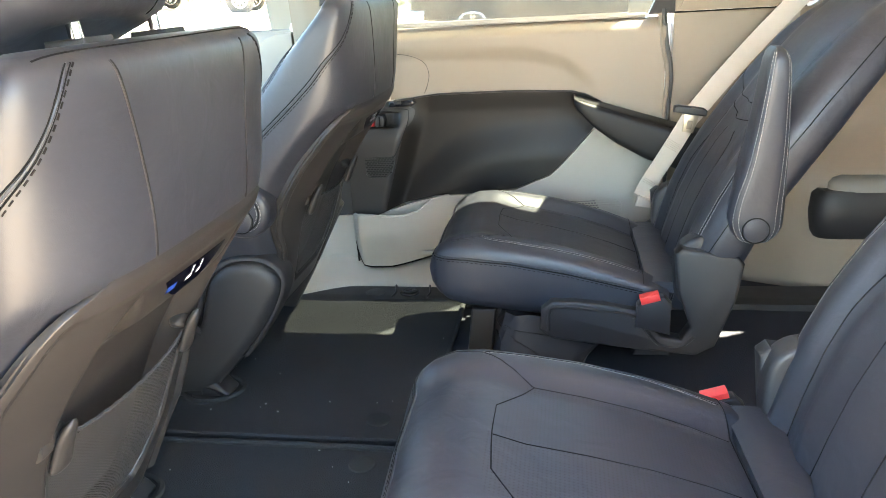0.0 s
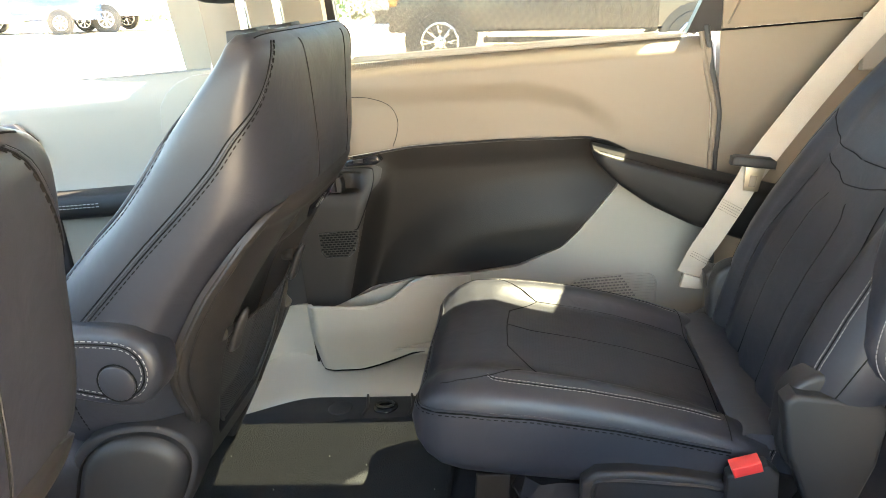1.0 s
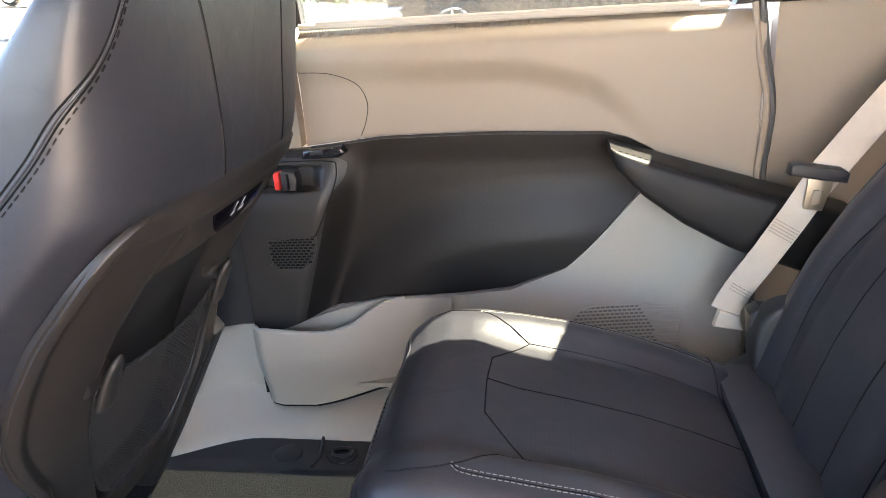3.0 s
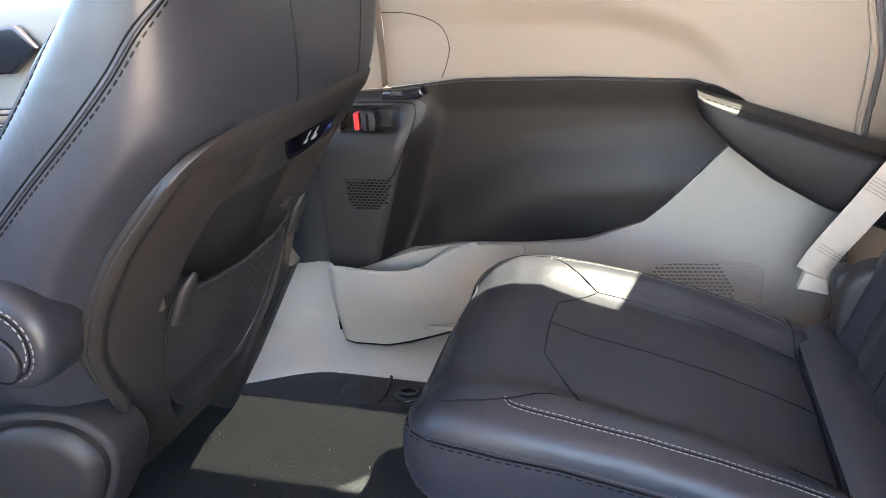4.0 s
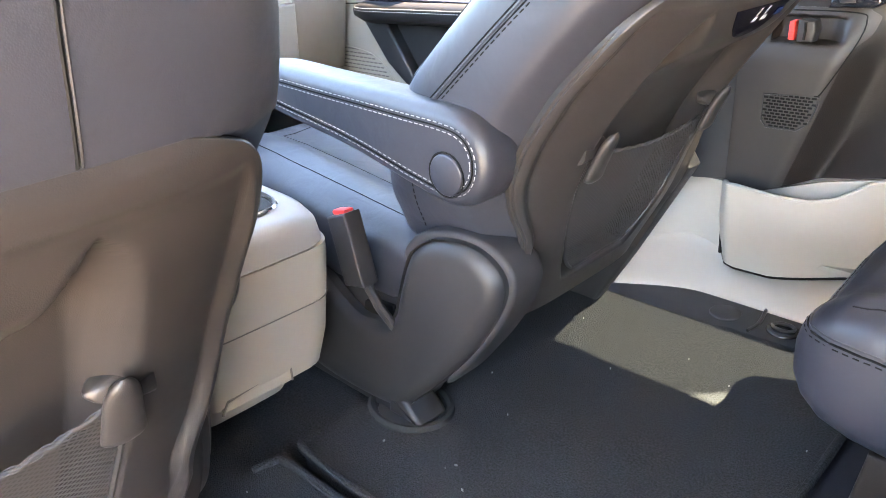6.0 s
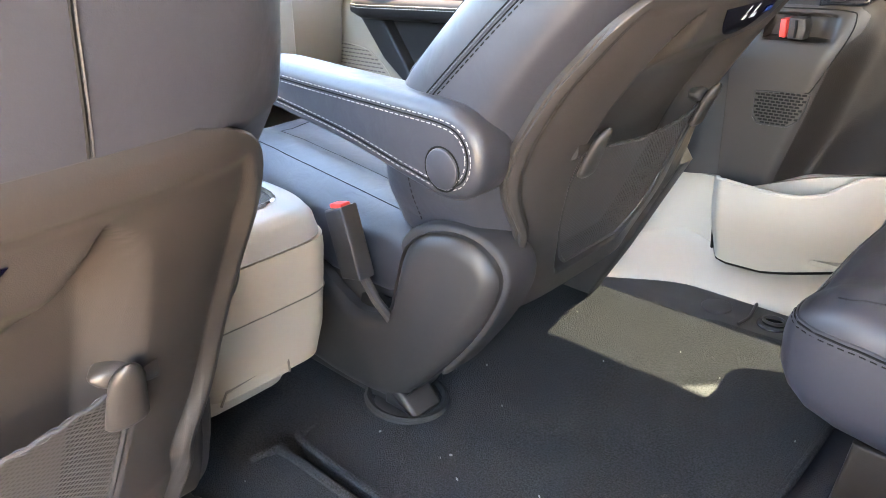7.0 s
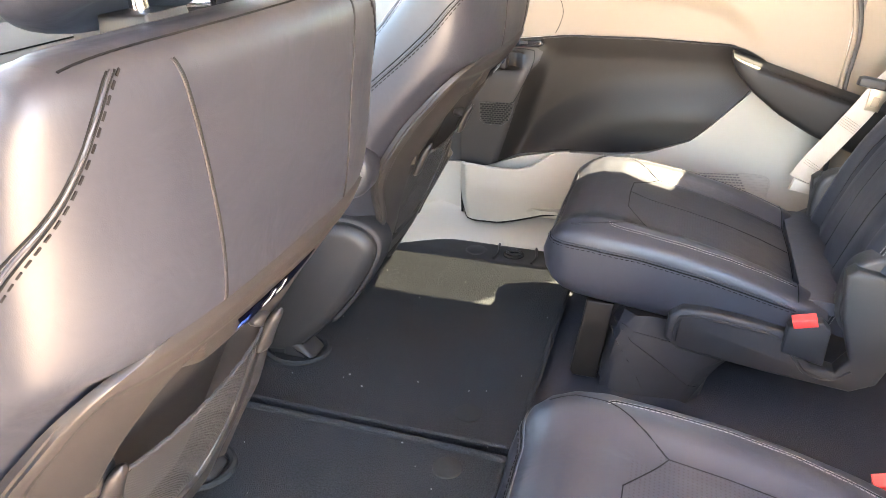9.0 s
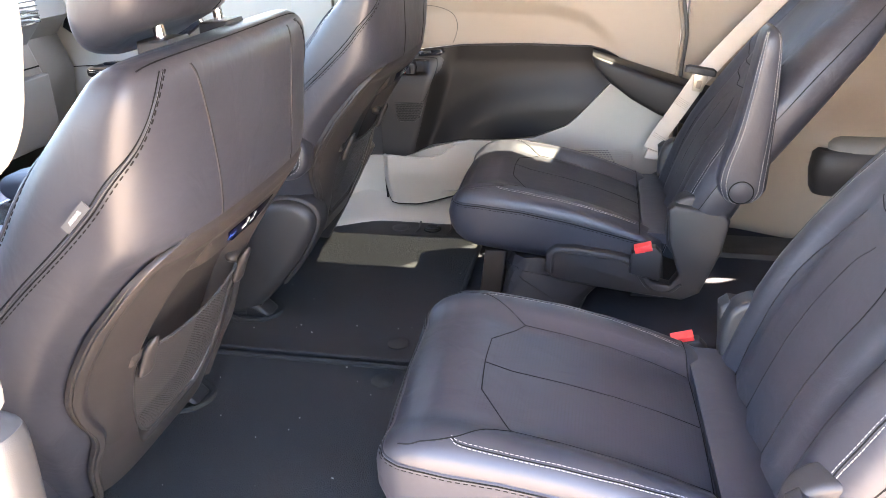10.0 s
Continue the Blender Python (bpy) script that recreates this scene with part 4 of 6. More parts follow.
def second_row_seat(ox, cy, s, label, arm_side, front_in=0.0, yaw=0.0, lift=0.0, slim=0.0):
    M = mirror_map(ox, cy, s, lift, yaw)
    W = lambda w: M(w) - M((0, 0, 0))
    seat = thing("captain_chair", M((0.05, 0, -0.016 - lift)), label, "car seat", "second-row captain chairs")
    # cushion
    xs = [-0.222, -0.220, -0.213, -0.20, -0.18, -0.15, -0.11, -0.05, 0.02, 0.09, 0.15, 0.20, 0.225, 0.25]
    top = [(-0.222, 0.243), (-0.213, 0.272), (-0.20, 0.290), (-0.18, 0.304), (-0.15, 0.313), (-0.11, 0.314), (-0.05, 0.306), (0.02, 0.294), (0.09, 0.276), (0.15, 0.256), (0.20, 0.236), (0.225, 0.224), (0.25, 0.21)]
    low = [(-0.222, 0.225), (-0.213, 0.195), (-0.20, 0.175), (-0.18, 0.158), (-0.15, 0.148), (-0.11, 0.143), (-0.05, 0.136), (0.02, 0.128), (0.25, 0.115)]
    wid = [(-0.222, 0.150), (-0.213, 0.178), (-0.20, 0.193), (-0.18, 0.203), (-0.15, 0.209), (-0.11, 0.212), (0.25, 0.212)]
    rings = []
    n = 72
    for x in xs:
        zt, zb, w = lerp(top, x), lerp(low, x), lerp(wid, x)
        zc, h = (zt + zb) / 2, (zt - zb) / 2
        r = []
        for k in range(n):
            up_ = math.sin(2 * math.pi * k / n) > 0
            c, q = sup(2 * math.pi * k / n, 7.0 if up_ else 3.4)
            v, z = (w - (slim if c > 0 else 0.0)) * c, zc + h * q
            if q > 0:
                inner = 1 - sstep(0.105, 0.165, abs(v))
                back = sstep(-0.10, -0.03, x)
                z -= q * (0.027 * inner * back + 0.014 * inner * (1 - back)) - q * 0.010 * max(0, 1 - (v / 0.13) ** 2) * inner
                # shallow furrows at the seams
                z -= q * 0.005 * math.exp(-((abs(v) - 0.127) / 0.006) ** 2) * back
                z -= q * 0.003 * math.exp(-(v / 0.005) ** 2) * back
            r.append((x + front_in * sstep(-0.08, -0.2, x), v, z))
        rings.append(r)
    # finer stations along the length
    fine = []
    for a, b in zip(rings, rings[1:]):
        m = 4 if b[0][0] - a[0][0] > 0.02 else 1
        for i in range(m):
            fine.append([tuple(p + (q - p) * i / m for p, q in zip(pa, pb)) for pa, pb in zip(a, b)])
    fine.append(rings[-1])
    cushion = part("cushion", mloft(fine, M), LEATHER, seat, "black leather cushion with stitched insert", 60)
    cushion.data.materials.append(LEATHER_PERF)
    for f in cushion.data.polygons:
        c = f.center
        x, v = c.x - ox, (c.y - cy) * s
        if f.normal.z > 0.6 and abs(v) < 0.125 and -0.085 + max(0, abs(v) - 0.062) * 0.7 < x < 0.2:
            f.material_index = 1
    t = tree_of(cushion)
    dn = (0, 0, -1)
    lines = [([(-0.040, -0.127, 0), (-0.062, -0.095, 0), (-0.085, -0.062, 0)], dn, "g"),
             ([(-0.085, -0.062, 0), (-0.087, 0, 0), (-0.085, 0.062, 0)], dn, "g"),
             ([(-0.040, 0.127, 0), (-0.062, 0.095, 0), (-0.085, 0.062, 0)], dn, "g"),
             ([(-0.040, 0.127, 0), (0.08, 0.126, 0), (0.202, 0.120, 0)], dn, "g"),
             ([(-0.040, -0.127, 0), (0.08, -0.126, 0), (0.202, -0.120, 0)], dn, "g"),
             ([(-0.086, 0.004, 0), (0.06, 0.002, 0), (0.205, 0.0, 0)], dn, "gl"),
             ([(0.202, -0.205, 0), (0.206, -0.10, 0), (0.207, 0, 0), (0.206, 0.10, 0), (0.202, 0.205, 0)], dn, "g")]
    for q in (-1, 1):
        lines += [([(-0.040, q * 0.127, 0), (-0.07, q * 0.147, 0), (-0.105, q * 0.172, 0), (-0.150, q * 0.180, 0), (-0.172, q * 0.176, 0)], dn, "g"),
                  ([(-0.108, q * 0.170, 0), (-0.09, q * 0.177, 0), (0.0, q * 0.180, 0), (0.10, q * 0.177, 0), (0.20, q * 0.168, 0)], dn, "l"),
                  ([(-0.108, q * 0.1745, 0), (-0.09, q * 0.1825, 0), (0.0, q * 0.1855, 0), (0.10, q * 0.1825, 0), (0.20, q * 0.1745, 0)], dn, "l"),
                  ([(-0.108, q * 0.172, 0), (-0.09, q * 0.1805, 0), (0.0, q * 0.1835, 0), (0.10, q * 0.1805, 0), (0.20, q * 0.172, 0)], dn, "g")]
    dress(cushion, t, M, W, lines)
    # piping and stitches round the edge of the box cushion
    for dz, sort in ((0.0, "piping"), (-0.0036, "groove"), (-0.008, "stitching")):
        way_ = []
        for q in (1, -1):
            leg = []
            for k in range(26):
                x = 0.20 - 0.33 * k / 25
                leg.append((Vector((x, q * 0.5, lerp([(-0.14, 0.277), (-0.05, 0.268), (0.06, 0.248), (0.20, 0.213)], x) + dz)), Vector((0, -q, 0))))
            for k in range(1, 12):
                a = math.pi / 2 * k / 12
                d = Vector((math.sin(a), -q * math.cos(a), 0))
                leg.append((Vector((-0.13, q * 0.125, 0.277 + dz)) - d * 0.5, d))
            way_ += leg if q > 0 else leg[::-1]
            if q > 0:
                way_ += [(Vector((-0.63, 0.125 - 0.25 * k / 20, 0.277 + 0.004 * math.sin(math.pi * k / 20) + dz)), Vector((1, 0, 0))) for k in range(21)]
        line = []
        for o_, d in way_:
            h = t.ray_cast(M(o_), W(d), 2.0)[0]
            if h is not None:
                line.append(h)
        if sort == "piping":
            part("piping", tube(line, 0.0019, 6), LEATHER, cushion, "thin piping round the cushion edge")
        elif sort == "groove":
            part("seam", tube(line, 0.0012, 5), SEAM, cushion)
        else:
            part("stitching", dashes(line, 0.0056, 0.0038, 0.0008), THREAD_DARK, cushion, "dark stitching")["kind"] = "stuff"

    # rear pad between cushion and back
    pad = []
    for k in range(10):
        u = k / 9
        x, z = 0.210 + 0.077 * u, 0.222 - 0.008 * u + 0.004 * math.sin(u * 3)
        pad.append([(x, v, z + 0.0 * v - (0.022 if b else 0)) for v, b in [(q, 0) for q in np.linspace(-0.19, 0.19, 16)] + [(q, 1) for q in np.linspace(0.19, -0.19, 16)]])
    part("rear_pad", mloft(pad, M), LEATHER, seat, "smooth black leather gusset behind the cushion")

    # backrest: rings across a leaning spine
    front = [(0.17, 0.236), (0.22, 0.250), (0.27, 0.264), (0.33, 0.284), (0.385, 0.308), (0.45, 0.345), (0.513, 0.388), (0.56, 0.420), (0.60, 0.450), (0.65, 0.490), (0.69, 0.530), (0.715, 0.560), (0.728, 0.585)]
    thick = [(0.17, 0.11), (0.27, 0.14), (0.45, 0.158), (0.60, 0.155), (0.69, 0.135), (0.715, 0.10), (0.728, 0.055)]
    half = [(0.17, 0.205), (0.22, 0.222), (0.30, 0.234), (0.42, 0.239), (0.52, 0.236), (0.60, 0.222), (0.66, 0.200), (0.69, 0.180), (0.715, 0.150), (0.728, 0.11)]
    rings = []
    for z in [0.17 + 0.0145 * i for i in range(38)] + [0.715, 0.722, 0.728]:
        xf, th, w = lerp(front, z), lerp(thick, z), lerp(half, z)
        r = []
        for k in range(64):
            c, q = sup(2 * math.pi * k / 64, 3.0)
            v = w * c
            x = xf + th / 2 + th / 2 * q
            if q < 0:
                mid = 1 - sstep(0.10, 0.17, abs(v))
                x += -q * (0.022 * mid) - (-q) * 0.008 * max(0, 1 - (v / 0.13) ** 2)
                x += -q * 0.011 * math.exp(-((abs(v) - 0.13) / 0.013) ** 2)
                x += -q * 0.010 * math.exp(-((abs(v) - 0.048) / 0.013) ** 2) * sstep(0.68, 0.6, z)
            r.append((x, v, z))
        rings.append(r)
    back = part("backrest", mloft(rings, M), LEATHER, seat, "black leather backrest with stitched bolsters", 60)
    t = tree_of(back)
    fw_ = (1, 0, -0.25)
    lines = []
    for q in (-1, 1):
        lines += [([(-0.3, q * 0.178, 0.30), (-0.2, q * 0.192, 0.40), (-0.1, q * 0.197, 0.50), (0, q * 0.185, 0.60), (0, q * 0.165, 0.68)], fw_, "l"),
                  ([(-0.3, q * 0.184, 0.30), (-0.2, q * 0.199, 0.40), (-0.1, q * 0.204, 0.50), (0, q * 0.192, 0.60), (0, q * 0.172, 0.68)], fw_, "l"),
                  ([(-0.3, q * 0.181, 0.30), (-0.2, q * 0.1955, 0.40), (-0.1, q * 0.2005, 0.50), (0, q * 0.1885, 0.60), (0, q * 0.1685, 0.68)], fw_, "g"),
                  ([(-0.3, q * 0.120, 0.24), (-0.2, q * 0.130, 0.40), (-0.1, q * 0.132, 0.52), (-0.1, q * 0.11, 0.62)], fw_, "g"),
                  ([(-0.3, q * 0.047, 0.24), (-0.2, q * 0.048, 0.40), (-0.1, q * 0.048, 0.55), (-0.1, q * 0.03, 0.60)], fw_, "g"),
                  ([(0.30, q * 0.5, 0.27), (0.36, q * 0.5, 0.38), (0.45, q * 0.5, 0.51), (0.52, q * 0.5, 0.60), (0.60, q * 0.5, 0.69)], (0, -q, 0), "gd")]
    lines.append(([(0, -0.11, 0.62), (0, -0.03, 0.60), (0, 0.03, 0.60), (0, 0.11, 0.62)], fw_, "gl"))
    lines.append(([(0, -0.17, 0.685), (0, -0.1, 0.64), (0, 0.1, 0.64), (0, 0.17, 0.685)], fw_, "gl"))
    dress(back, t, M, W, lines)
    for q in (-1, 1):
        p = drape(t, [M((-0.2, q * 0.193, 0.268)), M((-0.2, q * 0.193, 0.269))], W((1, 0, 0)), 0.0, 2)
        if p:
            part("trim_button", disc(p[0] + Vector((0.004, 0, 0)), W((-1, 0, 0.2)), 0.007, 0.007), PLASTIC, back, "round black trim fastener")

    # head restraint
    hr = []
    for k in range(14):
        u = k / 13
        sc = math.sin(math.pi * (0.06 + 0.88 * u)) ** 0.4
        cx, cz = 0.655 + 0.055 * u, 0.755 + 0.15 * u
        hr.append([(cx + 0.05 * sc * sup(2 * math.pi * a / 28, 3)[1], 0.125 * sc * sup(2 * math.pi * a / 28, 3)[0], cz) for a in range(28)])
    head = part("head_restraint", mloft(hr, M), LEATHER, seat, "black leather head restraint")
    for q in (-1, 1):
        part("post", tube([M((0.60, q * 0.06, 0.70)), M((0.66, q * 0.06, 0.78))], 0.006, 10), CHROME, head, "chrome post")

    # folded-up inboard armrest
    A = lambda p: M((p[0], -arm_side * p[1], p[2]))
    out = closed_spline([(0.394, 0, 0.655), (0.3805, 0, 0.562), (0.364, 0, 0.474), (0.343, 0, 0.390), (0.339, 0, 0.353), (0.355, 0, 0.329), (0.388, 0, 0.318), (0.421, 0, 0.338), (0.434, 0, 0.406), (0.434, 0, 0.494), (0.427, 0, 0.591), (0.413, 0, 0.648)], 44)
    prof = [(0.317, 0.388, 0.012), (0.321, 0.388, 0.026), (0.330, 0.388, 0.038), (0.345, 0.388, 0.047), (0.365, 0.387, 0.049), (0.40, 0.390, 0.046), (0.45, 0.397, 0.038), (0.50, 0.401, 0.0325), (0.56, 0.4035, 0.026), (0.61, 0.405, 0.021), (0.635, 0.405, 0.017), (0.648, 0.404, 0.012), (0.655, 0.403, 0.005)]
    rings = []
    for z, cx, hw in prof:
        rings.append([(cx + hw * sup(2 * math.pi * k / 40, 3.2)[0], -0.208 + 0.040 * min(1, hw / 0.018) ** 0.5 * sup(2 * math.pi * k / 40, 4.2)[1], z) for k in range(40)])
    arm_ = part("armrest", mloft(rings, A), LEATHER, seat, "folded-up black leather armrest with pale stitching")
    t2 = tree_of(arm_)
    edge_ = [(z, cx, hw) for z, cx, hw in prof if hw > 0.011]
    for k_in in (0.62, 0.80):
        loop = [A((cx - hw * k_in, -0.5, z)) for z, cx, hw in edge_[::-1]] + [A((cx + hw * k_in, -0.5, z)) for z, cx, hw in edge_]
        part("stitching", dashes(drape(t2, loop, A((0, 0, 0)) - A((0, -1, 0)), 0.0002, 110), 0.0045, 0.0020, 0.00062), THREAD, arm_, "pale grey stitching")["kind"] = "stuff"
    ring = [A((0.386 + 0.023 * math.cos(a), -0.2485, 0.343 + 0.023 * math.sin(a))) for a in np.linspace(0, 2 * math.pi, 30)[:-1]]
    part("pivot_cap", disc(A((0.386, -0.2465, 0.343)), W((0, arm_side, 0)), 0.021, 0.0016, 28, 0.0012), LEATHER, arm_)
    part("pivot_groove", tube(ring, 0.0011, 5, closed=True), SEAM, arm_)

    # side shield, hinge cover, belt buckle
    sh = [(0.006, 0.135), (0.008, 0.178), (0.028, 0.196), (0.07, 0.197), (0.13, 0.190), (0.195, 0.178), (0.235, 0.125), (0.272, 0.118), (0.288, 0.145), (0.262, 0.22), (0.255, 0.292), (0.268, 0.303), (0.366, 0.288), (0.378, 0.272), (0.368, 0.20), (0.335, 0.105), (0.300, 0.085), (0.17, 0.098), (0.03, 0.117)]
    for q, nm in ((-1, "inboard"), (1, "outboard")):
        a, b = (-0.232, -0.196) if q < 0 else (0.196, 0.232)
        o = sh if q < 0 else [(x, z) for x, z in sh if not (0.2 < x < 0.3 and z < 0.16)] 
        shield = part("side_shield", mslab(o, a, b, M, 0.007, 3), PLASTIC, seat, "black moulded seat side shield")
        rim = spline([(0.022, q * 0.2325, 0.135), (0.024, q * 0.2325, 0.172), (0.04, q * 0.2325, 0.184), (0.12, q * 0.2325, 0.178), (0.185, q * 0.2325, 0.166), (0.228, q * 0.2325, 0.112), (0.268, q * 0.2325, 0.104), (0.295, q * 0.2325, 0.125)], 40)
        part("raised_edge", tube([M(p) for p in rim], 0.0035, 6), PLASTIC, shield)
        part("hinge_cover", mslab([(p.x, p.z) for p in closed_spline([(0.262, 0, 0.20), (0.258, 0, 0.27), (0.272, 0, 0.306), (0.305, 0, 0.320), (0.350, 0, 0.307), (0.370, 0, 0.27), (0.352, 0, 0.19), (0.30, 0, 0.175)], 40)], *((-0.214, -0.17) if q < 0 else (0.17, 0.214)), M, 0.009, 4), PLASTIC, seat)
    bk = part("belt_buckle", mslab([(0.186, 0.150), (0.188, 0.196), (0.200, 0.206), (0.236, 0.214), (0.25, 0.20), (0.25, 0.135)], -0.246, -0.222, M, 0.004), PLASTIC, seat, "black belt buckle with red button")
    btn = slab([(-0.018, -0.0065), (-0.018, 0.0080), (0.018, 0.0080), (0.018, -0.0065)], -0.2485, -0.226, 0.002)
    rot = Matrix.Rotation(radians(-16), 4, "Y")
    for v in btn.verts:
        p = rot @ Vector((v.co.x, 0, v.co.z))
        v.co = M((0.211 + p.x, v.co.y, 0.2085 + p.z))
    part("release_button", fix(btn), RED, bk, "red release button")

    # pedestal, cloth skirt and front strap
    rings = []
    for z, x0, x1, w in ((-0.015, -0.105, 0.085, 0.200), (0.02, -0.103, 0.092, 0.200), (0.05, -0.10, 0.108, 0.198), (0.085, -0.095, 0.135, 0.195), (0.115, -0.09, 0.165, 0.192), (0.145, -0.08, 0.19, 0.190)):
        rings.append([((x0 + x1) / 2 + (x1 - x0) / 2 * sup(2 * math.pi * a / 36, 6)[0] + 0.005 * math.sin(a * 2.7 + z * 40), w * sup(2 * math.pi * a / 36, 6)[1] + 0.006 * math.sin(a * 1.9 + z * 60), z) for a in range(36)])
    skirt = part("cloth_skirt", mloft(rings, M), SKIRT, seat, "loose black cloth skirt over the pedestal", 60)
    kt = tree_of(skirt)
    for q in (-1, 1):
        for pts in ([(-0.085, 0, 0.118), (0.0, 0, 0.065), (0.075, 0, 0.012)], [(-0.088, 0, 0.10), (-0.05, 0, 0.05), (-0.02, 0, 0.0)], [(-0.07, 0, 0.118), (0.04, 0, 0.10), (0.13, 0, 0.082)]):
            ln = seam_on(kt, [(x, q * 0.5, z) for x, _, z in pts], (0, -q, 0), M, W, 20)
            if len(ln) > 3:
                part("crease", tube(ln, 0.0014, 5), PIPING, skirt)
    for q in (-0.155, 0.155):
        part("front_leg", mslab([(-0.155, 0.0), (-0.135, 0.155), (-0.085, 0.155), (-0.105, -0.012), (-0.15, -0.012)], q - 0.022, q + 0.022, M, 0.005), PLASTIC_SOFT, seat)
    part("rear_foot", mslab([(0.20, -0.012), (0.22, 0.10), (0.27, 0.10), (0.28, -0.012)], -0.05, 0.05, M, 0.008), FELT, seat)
    return seat


far_chair = second_row_seat(-0.003, 1.565, 1, "black leather captain chair beside the closed sliding door, armrest folded up", -1)
near_chair = second_row_seat(0.058, 0.722, -1, "black leather captain chair beside the open door, armrest folded up", 1, 0.010, 0.042, 0.006, 0.012)


